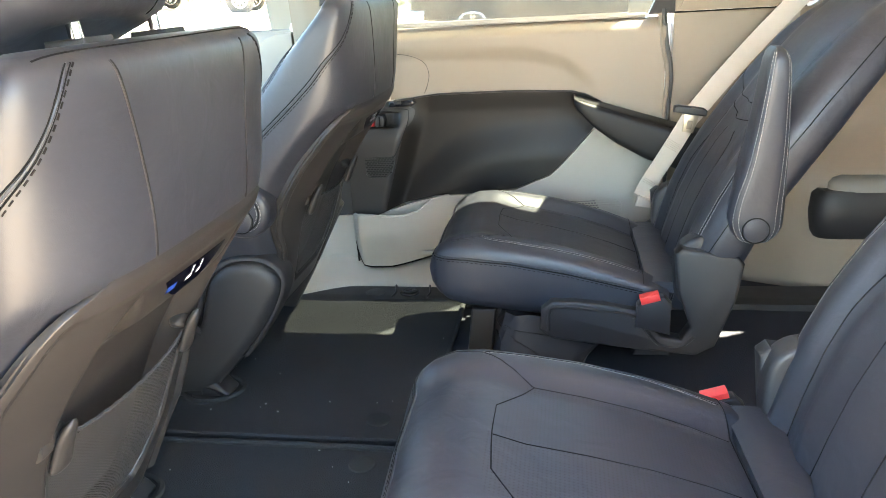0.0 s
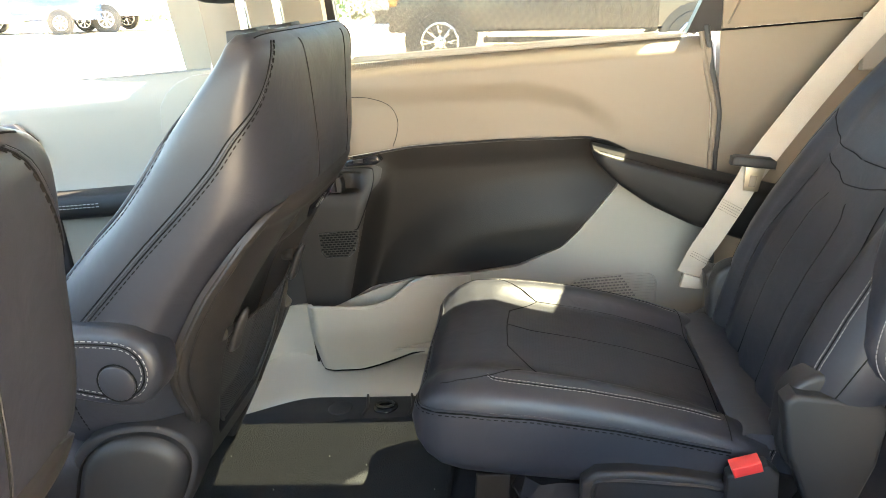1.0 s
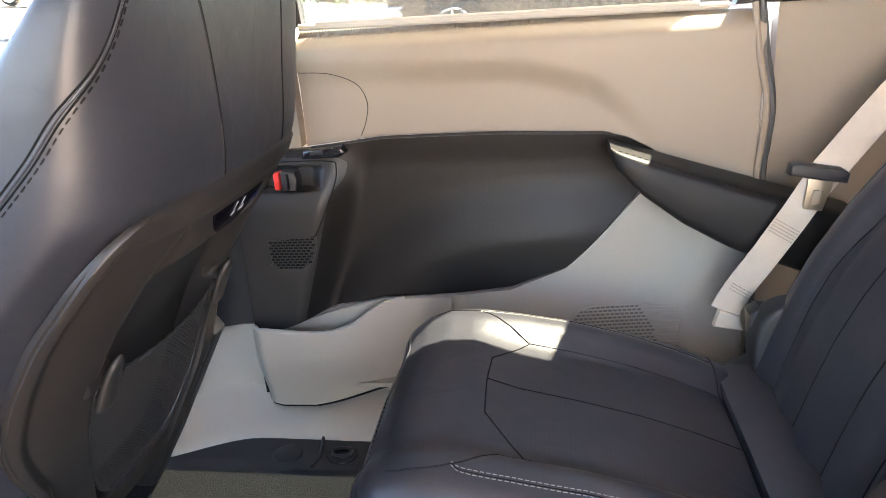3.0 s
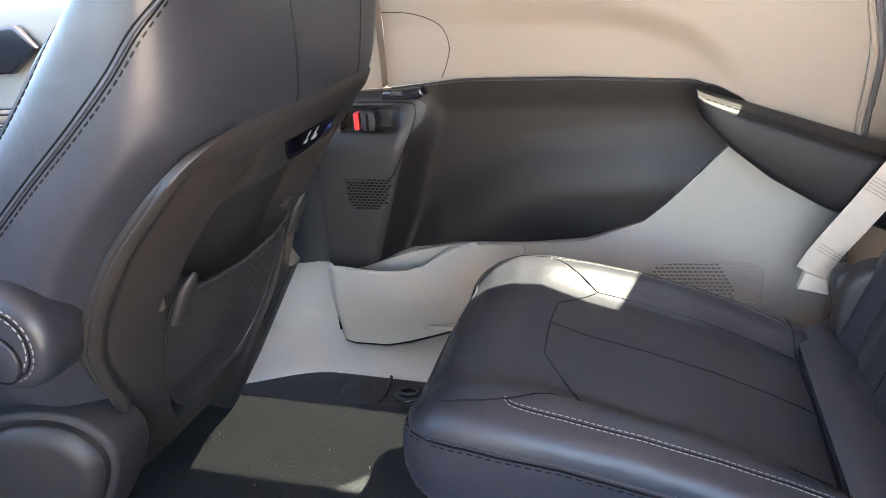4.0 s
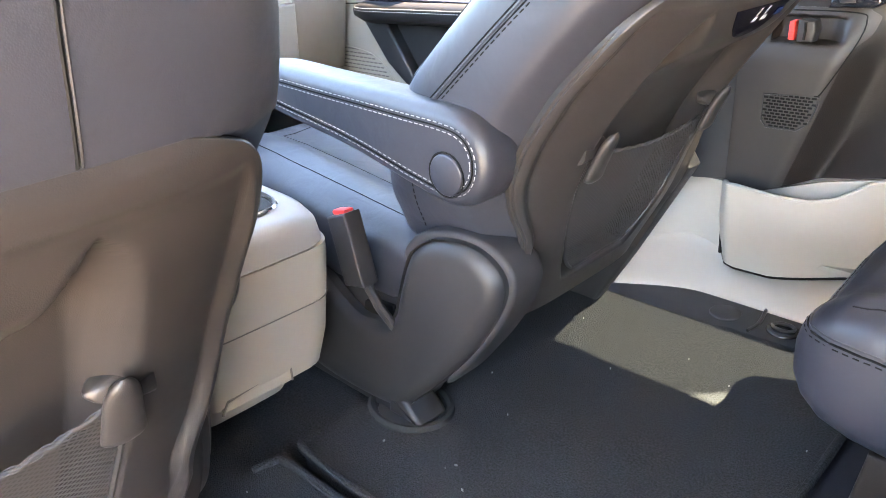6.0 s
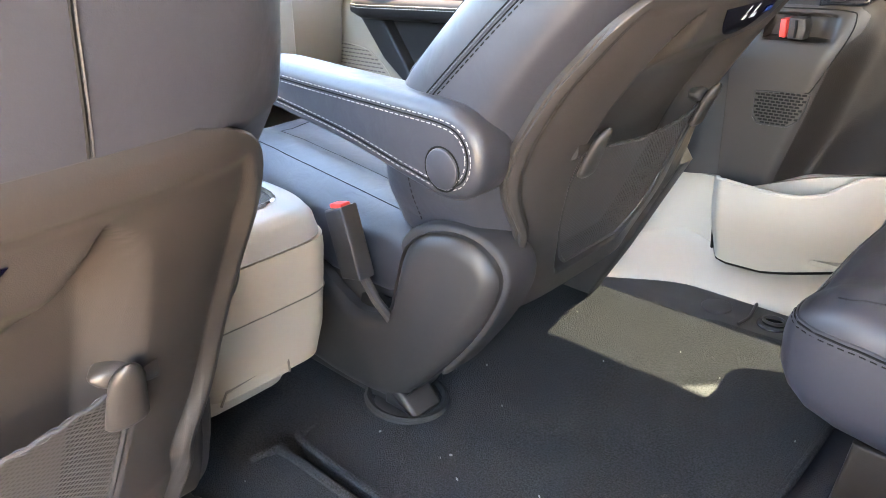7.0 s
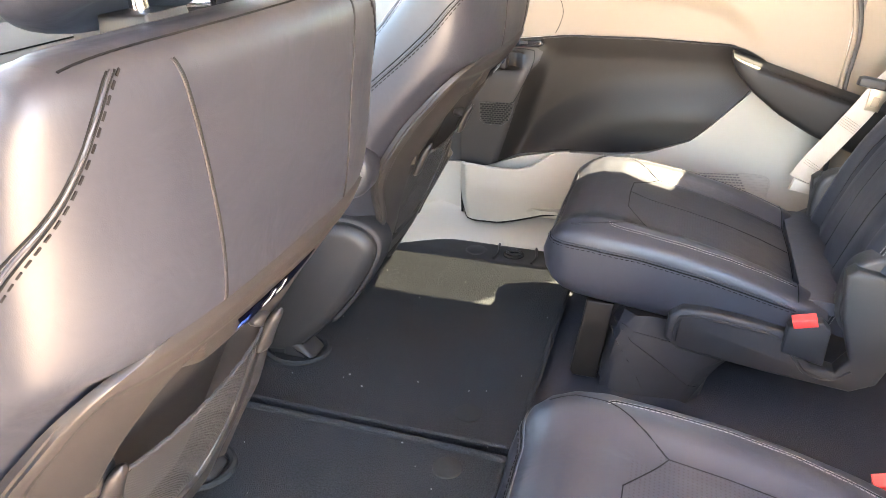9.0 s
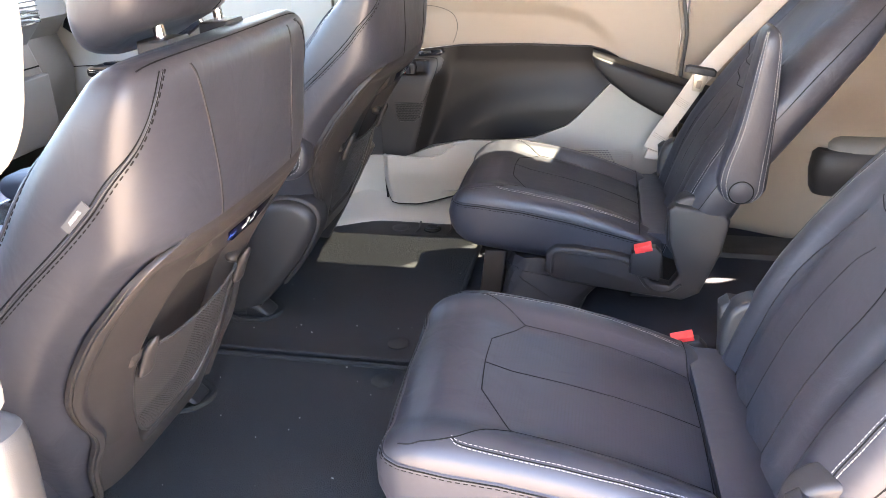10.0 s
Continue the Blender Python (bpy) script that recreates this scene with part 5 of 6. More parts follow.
def front_seat(cy, s, oz, label, head_up, shield_dx=0.0, arm_in=0.0, tuck_in=0.118, out_dx=0.21, shoulder=0.0):
    M = mirror_map(0.0, cy, s, oz)
    W = lambda w: Vector((w[0], s * w[1], w[2]))
    seat = thing("front_seat", M((-0.75, 0, -0.005 - oz)), label, "car seat", "front seats")
    F = [(0.12, -0.72), (0.22, -0.73), (0.30, -0.735), (0.38, -0.72), (0.45, -0.675), (0.50, -0.624), (0.565, -0.550), (0.60, -0.515), (0.65, -0.466), (0.70, -0.414), (0.73, -0.382), (0.748, -0.372), (0.757, -0.362)]
    F = [(z, x - shoulder * sstep(0.53, 0.64, z) * sstep(0.765, 0.74, z)) for z, x in F]
    R = [(0.12, -0.560), (0.16, -0.542), (0.22, -0.512), (0.30, -0.480), (0.38, -0.440), (0.45, -0.392), (0.50, -0.356), (0.53, -0.337), (0.56, -0.324), (0.60, -0.318), (0.65, -0.315), (0.70, -0.312), (0.735, -0.311), (0.748, -0.317), (0.757, -0.334)]
    H = [(0.12, 0.165), (0.16, 0.180), (0.22, 0.202), (0.27, 0.220), (0.31, 0.240), (0.38, 0.254), (0.45, 0.254), (0.52, 0.250), (0.60, 0.246), (0.65, 0.243), (0.70, 0.239), (0.73, 0.233), (0.748, 0.221), (0.757, 0.198)]
    E = [(0.13, -0.575), (0.20, -0.548), (0.25, -0.522), (0.27, -0.514), (0.29, -0.512), (0.31, -0.512), (0.35, -0.507), (0.40, -0.483), (0.46, -0.442), (0.52, -0.386), (0.545, -0.358), (0.562, -0.335)]
    N = 132

    rear_e = lambda z, v=0.0: ease([(0.24, 4.4), (0.33, 3.0), (0.40, 2.8), (0.50, 2.8), (0.58, 3.3), (0.76, 3.3)], z, 0.03)

    def ring_pt(z, a, off=0.0):
        xf, xr, w = ease(F, z), ease(R, z), ease(H, z)
        e = rear_e(z, math.cos(a)) if math.sin(a) > 0 else 4.6
        c, q = sup(a, e)
        xm, th = (xf + xr) / 2, (xr - xf) / 2
        return Vector((xm + (th + off) * q, (w + off) * c, z))
    rings = []
    for z in [0.12 + 0.0125 * i for i in range(49)] + [0.729, 0.736, 0.742, 0.747, 0.751, 0.7545, 0.757]:
        r = []
        for k in range(N):
            a = 2 * math.pi * k / N
            p = ring_pt(z, a)
            if math.sin(a) > 0 and z < 0.548:
                # tucked in under the hard shell
                gap = p.x - ease(E, max(0.13, z))
                p = ring_pt(z, a, -0.010 * sstep(-0.045, -0.004, gap) - 0.060 * sstep(0.004, 0.014, gap))
            if math.sin(a) < 0:
                mid = 1 - sstep(0.09, 0.19, abs(p.y))
                p.x += -math.sin(a) * 0.055 * mid * sstep(0.74, 0.6, z)
            r.append(p)
        rings.append(r)
    back = part("backrest", mloft(rings, M), LEATHER, seat, "black leather backrest with dark stitching", 60)
    t = tree_of(back)
    lines = []
    for q in (-1, 1):
        inw, dia = (0, -q, 0), (-0.55, -q, 0)
        crv = [(-0.321, 0.176, 0.747), (-0.323, 0.190, 0.725), (-0.327, 0.206, 0.702), (-0.338, 0.222, 0.677), (-0.364, 0.238, 0.646), (-0.392, 0.243, 0.614), (-0.434, 0.248, 0.574), (-0.487, 0.250, 0.529), (-0.528, 0.251, 0.493), (-0.581, 0.253, 0.445), (-0.65, 0.25, 0.385)]
        off_line = lambda d: [(x + 0.75 * d * sstep(-0.32, -0.36, x), q * (v - d * sstep(-0.36, -0.32, x)), z - 0.66 * d * sstep(-0.32, -0.36, x)) for x, v, z in crv]
        tk = tuck_in if q < 0 else 0.112
        lines += [(off_line(0.0050), dia, "d"), (off_line(0.0012), dia, "g"), (off_line(-0.0022), dia, "r"), (off_line(-0.0056), dia, "g"),
                  ([(-0.645, q * 0.5, 0.27), (-0.640, q * 0.5, 0.32), (-0.637, q * 0.5, 0.37)], inw, "d"),
                  ([(-0.385 - shoulder, q * 0.5, 0.722), (-0.394 - shoulder, q * 0.5, 0.712), (-0.435 - shoulder, q * 0.5, 0.666), (-0.471 - 0.8 * shoulder, q * 0.5, 0.618), (-0.506 - 0.3 * shoulder, q * 0.5, 0.58), (-0.538, q * 0.5, 0.552), (-0.605, q * 0.5, 0.502), (-0.655, q * 0.5, 0.442)], inw, "d"),
                  ([(x - 0.004, q * 0.5, z + 0.004) for x, z in [(-0.385 - shoulder, 0.722), (-0.394 - shoulder, 0.712), (-0.435 - shoulder, 0.666), (-0.471 - 0.8 * shoulder, 0.618), (-0.506 - 0.3 * shoulder, 0.58), (-0.538, 0.552), (-0.605, 0.502), (-0.655, 0.442)]], inw, "R"),
                  ([(0.5, q * (tk + dv), z) for z, dv in ((0.745, 0.016), (0.71, 0.009), (0.67, 0.001), (0.62, -0.006), (0.563, -0.010))], (-1, 0, 0), "t"),
                  ([(0.5, q * (tk - 0.0022 + dv), z) for z, dv in ((0.745, 0.016), (0.71, 0.009), (0.67, 0.001), (0.62, -0.006), (0.563, -0.010))], (-1, 0, 0), "g")]
    lines.append(([(-0.334, -0.20, 1), (-0.330, -0.08, 1), (-0.330, 0.08, 1), (-0.334, 0.20, 1)], (0, 0, -1), "gd"))
    dress(back, t, M, W, lines)

    # hard back shell with a recess for the net pocket
    rows = []
    nz, na = 110, 120
    HW = [(0.16, 0.070), (0.20, 0.100), (0.26, 0.126), (0.33, 0.142), (0.40, 0.148), (0.46, 0.145), (0.50, 0.138), (0.52, 0.122), (0.536, 0.090)]
    for j in range(nz + 1):
        z = 0.13 + 0.432 * j / nz
        xe = ease(E, z)
        xf, xr = ease(F, z), ease(R, z)
        q = max(0.02, min(0.97, (xe - (xf + xr) / 2) / ((xr - xf) / 2)))
        a0, a1 = [math.asin(max(-0.999, min(0.999, q ** (rear_e(z, w) / 2)))) for w in (1, -1)]
        row = []
        for i in range(na + 1):
            u = i / na
            a = a0 + (math.pi - a0 - a1) * u
            edge = min(min(u, 1 - u) * (math.pi - a0 - a1) * 0.22, 0.562 - z)
            p = ring_pt(z, a)
            deep = min(ease(HW, z) - abs(p.y), (0.488 + 0.046 * sstep(0.085, 0.125, abs(p.y)) - z) * (0.30 + 0.25 * sstep(0.085, 0.125, abs(p.y))), (z - 0.172) * 0.6)
            inside = sstep(-0.002, 0.012, deep)
            rise = (0.003 + 0.006 * sstep(0.55, 0.47, z)) * sstep(0.0, 0.009, edge) - (0.004 + 0.007 * sstep(0.54, 0.47, z)) * sstep(0.025, 0.033, edge)
            off = rise - 0.036 * inside
            p = ring_pt(z, a, off)
            row.append(p)
        rows.append(row)
    bm = sheet([[M(p) for p in r] for r in rows], Vector((-0.006, 0, 0)))
    shell = part("back_shell", fix(bm), SHELL, seat, "dark moulded plastic back shell", 60)
    st = tree_of(shell)

    # net pocket with cord edge, on two hooks
    def surf_x(v, z):
        xf, xr, w_ = ease(F, z), ease(R, z), ease(H, z)
        e = rear_e(z)
        return (xf + xr) / 2 + (xr - xf) / 2 * max(0.0, 1 - abs(v / w_) ** e) ** (1 / e)

    def net_pt(u, w):
        # u across, w down
        z = 0.374 - 0.010 * math.sin(math.pi * u) * (1 - w) - 0.190 * w
        v = (2 * u - 1) * min(0.128 + 0.2 * w, ease(HW, z) - 0.004) * (1 - 0.25 * w ** 8)
        x = surf_x(v, z) - 0.006 + 0.006 * math.sin(math.pi * u) * (1 - w) ** 0.8
        return Vector((x, v, z))
    nu, nw = 88, 84
    bmn = bmesh.new()
    knot = {}

    def knot_at(i, j):
        if (i, j) not in knot:
            knot[i, j] = bmn.verts.new(M(net_pt(i / nu, j / nw)))
        return knot[i, j]
    for i in range(1, nu):
        for j in range(1, nw):
            if (i + j) % 2:
                bmn.faces.new([knot_at(i - 1, j), knot_at(i, j - 1), knot_at(i + 1, j), knot_at(i, j + 1)])
    bmesh.ops.wireframe(bmn, faces=bmn.faces[:], thickness=0.0022, use_replace=True, use_even_offset=False)
    net = part("net_pocket", bmn, NET, seat, "stretchy black net pocket")
    cord = [M(net_pt(i / 40, 0) + Vector((0.002, 0, 0.0010 * math.sin(i * 1.9)))) for i in range(41)]
    part("elastic_cord", tube(cord, 0.0020, 7), NET, net)
    wound = bmesh.new()
    for ph in (0.0, 2.1):
        tube([M(net_pt(i / 220, 0) + Vector((0.002 + 0.0024 * math.cos(i * 0.23 + ph), 0, 0.0024 * math.sin(i * 0.23 + ph)))) for i in range(221)], 0.0004, 4, wound)
    part("winding", wound, NET, net, "thread wound round the elastic edge")
    rimline = [M(net_pt(0, j / 20)) for j in range(21)] + [M(net_pt(i / 20, 1)) for i in range(21)] + [M(net_pt(1, 1 - j / 20)) for j in range(21)]
    part("net_rim", tube(rimline, 0.0026, 6), PLASTIC, net)
    for q in (-1, 1):
        hk = []
        for k in range(20):
            u = k / 19
            z = 0.340 + 0.062 * u
            c = Vector((surf_x(0.135, z) + 0.006 - 0.004 * u, q * 0.134, z))
            sc = min(1.0, (u + 0.01) / 0.10) ** 0.35 * (1 - max(0.0, (u - 0.72) / 0.285) ** 2) ** 0.5
            hk.append([c + Vector((0.0075 * sc * math.cos(b), (0.0165 - 0.0060 * u) * sc * math.sin(b), 0)) for b in np.linspace(0, 2 * math.pi, 21)[:-1]])
        hook = part("pocket_hook", mloft(hk, M), SHELL, shell, "tapered plastic pocket hook")
        hk = []
        for k in range(12):
            u = k / 11
            v = 0.117 + 0.043 * u
            sc = min(1.0, math.sin(math.pi * (0.004 + 0.50 * u)) ** 0.4)
            hk.append([Vector((surf_x(v, 0.388) - 0.020 + 0.016 * sc * sup(b, 3)[0], q * v, 0.386 - 0.004 * u + (0.012 + 0.004 * u) * sc * sup(b, 3)[1])) for b in np.linspace(0, 2 * math.pi, 25)[:-1]])
        part("hook_root", mloft(hk, M), SHELL, shell)

    # touch strip with white symbols under the shell's upper edge
    cz = 0.508
    def strip_pt(v, z):
        h, nrm, _, _ = st.ray_cast(M((0.3, v, z)), W((-1, 0, 0)), 2.0)
        return (h if h is not None else M((-0.385, v, z))) + Vector((0.0015, 0, 0))
    g = []
    for j in range(6):
        g.append([strip_pt(-0.068 + 0.136 * i / 30, cz + 0.014 - 0.034 * j / 5 * max(0.02, 1 - abs(2 * i / 30 - 1) ** 2.4)) for i in range(31)])
    strip = part("touch_strip", sheet(g, Vector((-0.001, 0, 0))), BLUE, shell, "glossy dark blue touch strip")
    part("blue_tab", sheet([[strip_pt(v, cz + 0.002 + e) + Vector((0.0008, 0, 0)) for v in np.linspace(0.042, 0.062, 6)] for e in (-0.004, 0.0, 0.003)]), TAB_BLUE, strip, "blue tab")
    for v0, seat_w in ((0.006, 0.014), (-0.014, 0.010)):
        # a seat seen from the side: an oblong cushion and a leaning back
        part("symbol", sheet([[strip_pt(v0 + seat_w * i / 6, cz - 0.0035 + 0.0055 * j / 3 * (1 if 0 < i < 6 else 0.7)) + Vector((0.001, 0, 0)) for i in range(7)] for j in range(4)]), WHITE, strip, "white seat symbol")
        part("symbol", sheet([[strip_pt(v0 + 0.0025 * i + 0.0008 * j, cz + 0.003 + 0.0085 * j / 3) + Vector((0.001, 0, 0)) for i in range(3)] for j in range(4)]), WHITE, strip, "white seat symbol")

    # cushion
    rings = []
    for x, zt, zb, w in ((-1.20, 0.25, 0.22, 0.18), (-1.19, 0.285, 0.18, 0.21), (-1.16, 0.305, 0.15, 0.235), (-1.10, 0.315, 0.13, 0.248), (-1.0, 0.312, 0.12, 0.25), (-0.9, 0.300, 0.12, 0.25), (-0.8, 0.285, 0.12, 0.25), (-0.70, 0.270, 0.12, 0.245), (-0.62, 0.255, 0.13, 0.23)):
        r = []
        for k in range(56):
            c, q = sup(2 * math.pi * k / 56, 3.4)
            v, z = w * c, (zt + zb) / 2 + (zt - zb) / 2 * q
            if q > 0:
                z -= q * 0.022 * (1 - sstep(0.11, 0.18, abs(v)))
            r.append((x, v, z))
        rings.append(r)
    cu = part("cushion", mloft(rings, M), LEATHER, seat, "black leather cushion with pale stitching", 60)
    ct = tree_of(cu)
    lines = []
    for q in (-1, 1):
        lines += [([(-1.12, q * 0.19, 1), (-0.95, q * 0.20, 1), (-0.66, q * 0.195, 1)], (0, 0, -1), "gl"),
                  ([(-1.08, q * 0.13, 1), (-0.95, q * 0.14, 1), (-0.66, q * 0.13, 1)], (0, 0, -1), "g")]
    lines.append(([(-1.08, -0.13, 1), (-1.10, 0, 1), (-1.08, 0.13, 1)], (0, 0, -1), "g"))
    dress(cu, ct, M, W, lines)

    # side shields round the base
    o = [(-0.70, 0.0), (-0.66, 0.030), (-0.61, 0.080), (-0.562, 0.138), (-0.529, 0.195), (-0.512, 0.240), (-0.517, 0.268), (-0.538, 0.289), (-0.568, 0.297), (-0.604, 0.292), (-0.636, 0.272), (-0.664, 0.238), (-0.700, 0.216), (-0.76, 0.215), (-0.82, 0.235), (-1.10, 0.23), (-1.14, 0.16), (-1.10, 0.07), (-0.88, 0.0)]
    oo = [(p.x, p.z) for p in closed_spline([(x, 0, z - oz) for x, z in o], 64)]
    T_ = lambda p: M((p[0] + shield_dx, p[1] + 0.022 * sstep(-0.62, -0.47, p[0]), p[2]))
    inb = part("side_shield", mslab(oo, -0.238, -0.175, T_, 0.014, 5), PLASTIC, seat, "black moulded seat base shield")
    bo = [(-0.70, 0.002), (-0.655, 0.034), (-0.605, 0.084), (-0.556, 0.142), (-0.523, 0.195), (-0.506, 0.238), (-0.511, 0.266), (-0.535, 0.288), (-0.568, 0.296), (-0.604, 0.290), (-0.634, 0.270), (-0.650, 0.248), (-0.668, 0.200), (-0.684, 0.158), (-0.712, 0.143), (-0.755, 0.138), (-0.80, 0.16), (-0.88, 0.205), (-1.08, 0.215), (-1.13, 0.16), (-1.09, 0.065), (-0.88, 0.002)]
    bo = [(p.x, p.z) for p in closed_spline([(x, 0, z - oz) for x, z in bo], 88)]
    ga = [(-0.60, 0.082), (-0.551, 0.139), (-0.516, 0.195), (-0.499, 0.239), (-0.504, 0.271), (-0.532, 0.295), (-0.570, 0.303), (-0.610, 0.297), (-0.648, 0.277), (-0.66, 0.24), (-0.60, 0.15)]
    part("gaiter", mslab([(p.x, p.z) for p in closed_spline([(x, 0, z - oz) for x, z in ga], 56)], -0.247, -0.19, T_, 0.006, 3), PIPING, seat, "brown-black cloth gaiter round the shield")
    part("boss", mslab(bo, -0.264, -0.232, T_, 0.023, 4), PLASTIC, inb, "raised rounded boss of the shield")
    # outboard plate, its rear edge raked along the sun to cast a straight shadow
    ob_ = [(-1.10, 0.01), (-0.66, 0.0), (-0.60, 0.10), (-0.545, 0.20), (-0.502, 0.278), (-0.52, 0.306), (-0.60, 0.308), (-1.05, 0.25), (-1.14, 0.16)]
    outb = part("side_shield", mslab([(x - out_dx, z - oz) for x, z in ob_], 0.190, 0.235, M, 0.012, 4), PLASTIC, seat, "black moulded seat base shield")
    part("buckle_well", mslab([(-0.762, 0.138 - oz), (-0.752, 0.128 - oz), (-0.71, 0.134 - oz), (-0.692, 0.150 - oz), (-0.698, 0.164 - oz), (-0.73, 0.162 - oz), (-0.757, 0.152 - oz)], -0.2425, -0.236, T_, 0.002), SEAM, inb, "dark slot for the belt stalk")
    part("recline_lever", tube(spline([M((-0.62, 0.272, 0.28)), M((-0.60, 0.285, 0.30)), M((-0.57, 0.288, 0.33))], 12), 0.009, 8), GREY, outb)
    # frame between the shields, rails and feet
    part("seat_frame", mslab([(-1.10, 0.06), (-1.08, 0.14), (-0.72, 0.14), (-0.68, 0.12), (-0.70, 0.06)], -0.20, 0.18, M, 0.01), PLASTIC, seat)
    for q in (-0.235, 0.195):
        zz = -oz
        tail = 0.0 if q < 0 else -0.22
        part("rail", mslab([(-1.25, zz - 0.004), (-1.25, zz + 0.03), (-0.70 + tail, zz + 0.03), (-0.655 + tail, zz + 0.012), (-0.65 + tail, zz - 0.004)], q - 0.025, q + 0.025, M, 0.006), PLASTIC, seat, "black seat rail")
        part("rail_cap", mslab([(x + tail, z) for x, z in [(-0.705, zz - 0.002), (-0.70, zz + 0.036), (-0.665, zz + 0.030), (-0.640, zz + 0.004), (-0.640, zz - 0.002)]], q - 0.028, q + 0.028, M, 0.008), PLASTIC, seat)

    # armrest on the inboard side
    MA = lambda p: M((p[0], p[1] + arm_in, p[2]))
    out = closed_spline([(-0.491, 0, 0.405), (-0.498, 0, 0.432), (-0.518, 0, 0.451), (-0.55, 0, 0.459), (-0.62, 0, 0.463), (-0.75, 0, 0.470), (-0.88, 0, 0.476), (-0.935, 0, 0.462), (-0.935, 0, 0.430), (-0.88, 0, 0.414), (-0.72, 0, 0.388), (-0.61, 0, 0.362), (-0.552, 0, 0.351), (-0.518, 0, 0.358), (-0.498, 0, 0.378)], 132)
    arm_ = part("armrest", mslab([(p.x, p.z - oz) for p in out], -0.278, -0.215, MA, 0.017, 5), LEATHER, seat, "black leather armrest with double pale stitching")
    la = bmesh.new()
    gr = bmesh.new()
    cen = Vector((-0.68, 0, 0.42))
    for inset, off, sink in ((0.0150, 0.2780, 0), (0.0225, 0.2784, 0), (0.0188, 0.2782, 1)):
        pts = []
        m = len(out)
        for i in range(m):
            tdir = (out[(i + 1) % m] - out[i - 1]).normalized()
            nn = Vector((-tdir.z, 0, tdir.x))
            if nn.dot(cen - out[i]) < 0:
                nn = -nn
            p = out[i] + nn * inset
            pts.append(MA((p.x, -off, p.z - oz)))
        if sink:
            tube(pts, 0.0012, 5, gr, True)
        else:
            dashes(pts + pts[:1], 0.0050, 0.0033, 0.00065, la)
    part("stitching", la, THREAD, arm_, "double pale grey stitching")
    part("seam", gr, SEAM, arm_)
    part("pivot_cap", disc(MA((-0.548, -0.2765, 0.389 - oz)), W((0, -1, 0)), 0.0235, 0.004), LEATHER, arm_)
    part("pivot_groove", tube([MA((-0.548 + 0.025 * math.cos(a), -0.2782, 0.389 - oz + 0.025 * math.sin(a))) for a in np.linspace(0, 2 * math.pi, 30)[:-1]], 0.0012, 5, closed=True), SEAM, arm_)

    # head restraint on two posts
    hr = []
    for k in range(27):
        u = 0.5 - 0.5 * math.cos(math.pi * (0.02 + 0.96 * k / 26))
        sc = (1 - abs(2 * u - 1) ** 4.5) ** 0.3
        cx, hz = -0.418 + 0.03 * u, 0.750 + head_up + 0.19 * u
        hr.append([(cx + (0.012 + 0.050 * sc) * sup(2 * math.pi * a / 44, 3.0)[1], 0.016 + (0.062 + 0.064 * sc) * sup(2 * math.pi * a / 44, 3.2)[0], hz + 0.016 * sup(2 * math.pi * a / 44, 3.0)[1]) for a in range(44)])
    head = part("head_restraint", mloft(hr, M), LEATHER, seat, "black leather head restraint", 60)
    ht = tree_of(head)
    dress(head, ht, M, W, [([(0.3, -0.045, 0.77 + head_up), (0.3, -0.055, 0.82 + head_up), (0.3, -0.07, 0.93 + head_up)], (-1, 0, 0), "gd")])
    for q in (-1, 1):
        part("post", tube([M((-0.386, q * 0.070 - 0.008, 0.735)), M((-0.392, q * 0.070 - 0.008, 0.80 + head_up))], 0.0065, 10), CHROME, head, "chrome post")
        part("post_guide", mslab([(-0.408, 0.740), (-0.406, 0.760), (-0.366, 0.762), (-0.362, 0.750)], q * 0.070 - 0.032, q * 0.070 + 0.016, M, 0.004), PLASTIC, seat)
    # belt buckle on a stalk
    bz = -oz
    stalk = part("belt_stalk", tube([M((-0.68, -0.255, 0.14 + bz)), M((-0.695, -0.268, 0.175 + bz)), M((-0.716, -0.275, 0.22 + bz))], 0.007, 8), PLASTIC, seat)
    bk = slab([(-0.020, 0), (-0.022, 0.095), (0.018, 0.10), (0.020, 0.0)], -0.290, -0.262, 0.004)
    rot = Matrix.Rotation(radians(-13), 4, "Y")
    for v in bk.verts:
        p = rot @ Vector((v.co.x, 0, v.co.z))
        v.co = M((-0.716 + p.x, v.co.y, 0.205 + bz + p.z))
    bk = part("belt_buckle", fix(bk), PLASTIC, seat, "black belt buckle on a stalk")
    rb = box(-0.014, 0.012, -0.284, -0.268, 0.097, 0.1035, 0.002)
    for v in rb.verts:
        p = rot @ Vector((v.co.x, 0, v.co.z))
        v.co = M((-0.716 + p.x, v.co.y, 0.205 + bz + p.z))
    part("release_button", fix(rb), RED, bk, "red release button")
    # small fabric tag on the outboard seam
    pts = seam_on(t, [(-0.384, 0.5, 0.626), (-0.414, 0.5, 0.597)], (0, -1, 0), M, W, 4, 0.002)
    if len(pts) == 4:
        tag = sheet([[p + Vector((-0.0072 * k, 0, 0.0075 * k)) + W((0, 0.003, 0)) for p in pts] for k in (0.0, 1.0)], W((0, 0.001, 0)))
        tagob = part("seam_tag", fix(tag), TAG, seat, "small grey woven safety tag")
        curve = bpy.data.curves.new("tag_text", "FONT")
        curve.body = "AIRBAG"
        curve.size = 0.0060
        curve.align_x, curve.align_y = "CENTER", "CENTER"
        tmp = bpy.data.objects.new("tag_text", curve)
        scene.collection.objects.link(tmp)
        bpy.context.view_layer.update()
        me = bpy.data.meshes.new_from_object(tmp.evaluated_get(bpy.context.evaluated_depsgraph_get()))
        bpy.data.objects.remove(tmp)
        mid = (pts[0] + pts[-1]) / 2 + Vector((-0.0036, 0, 0.0038)) + W((0, 0.0050, 0))
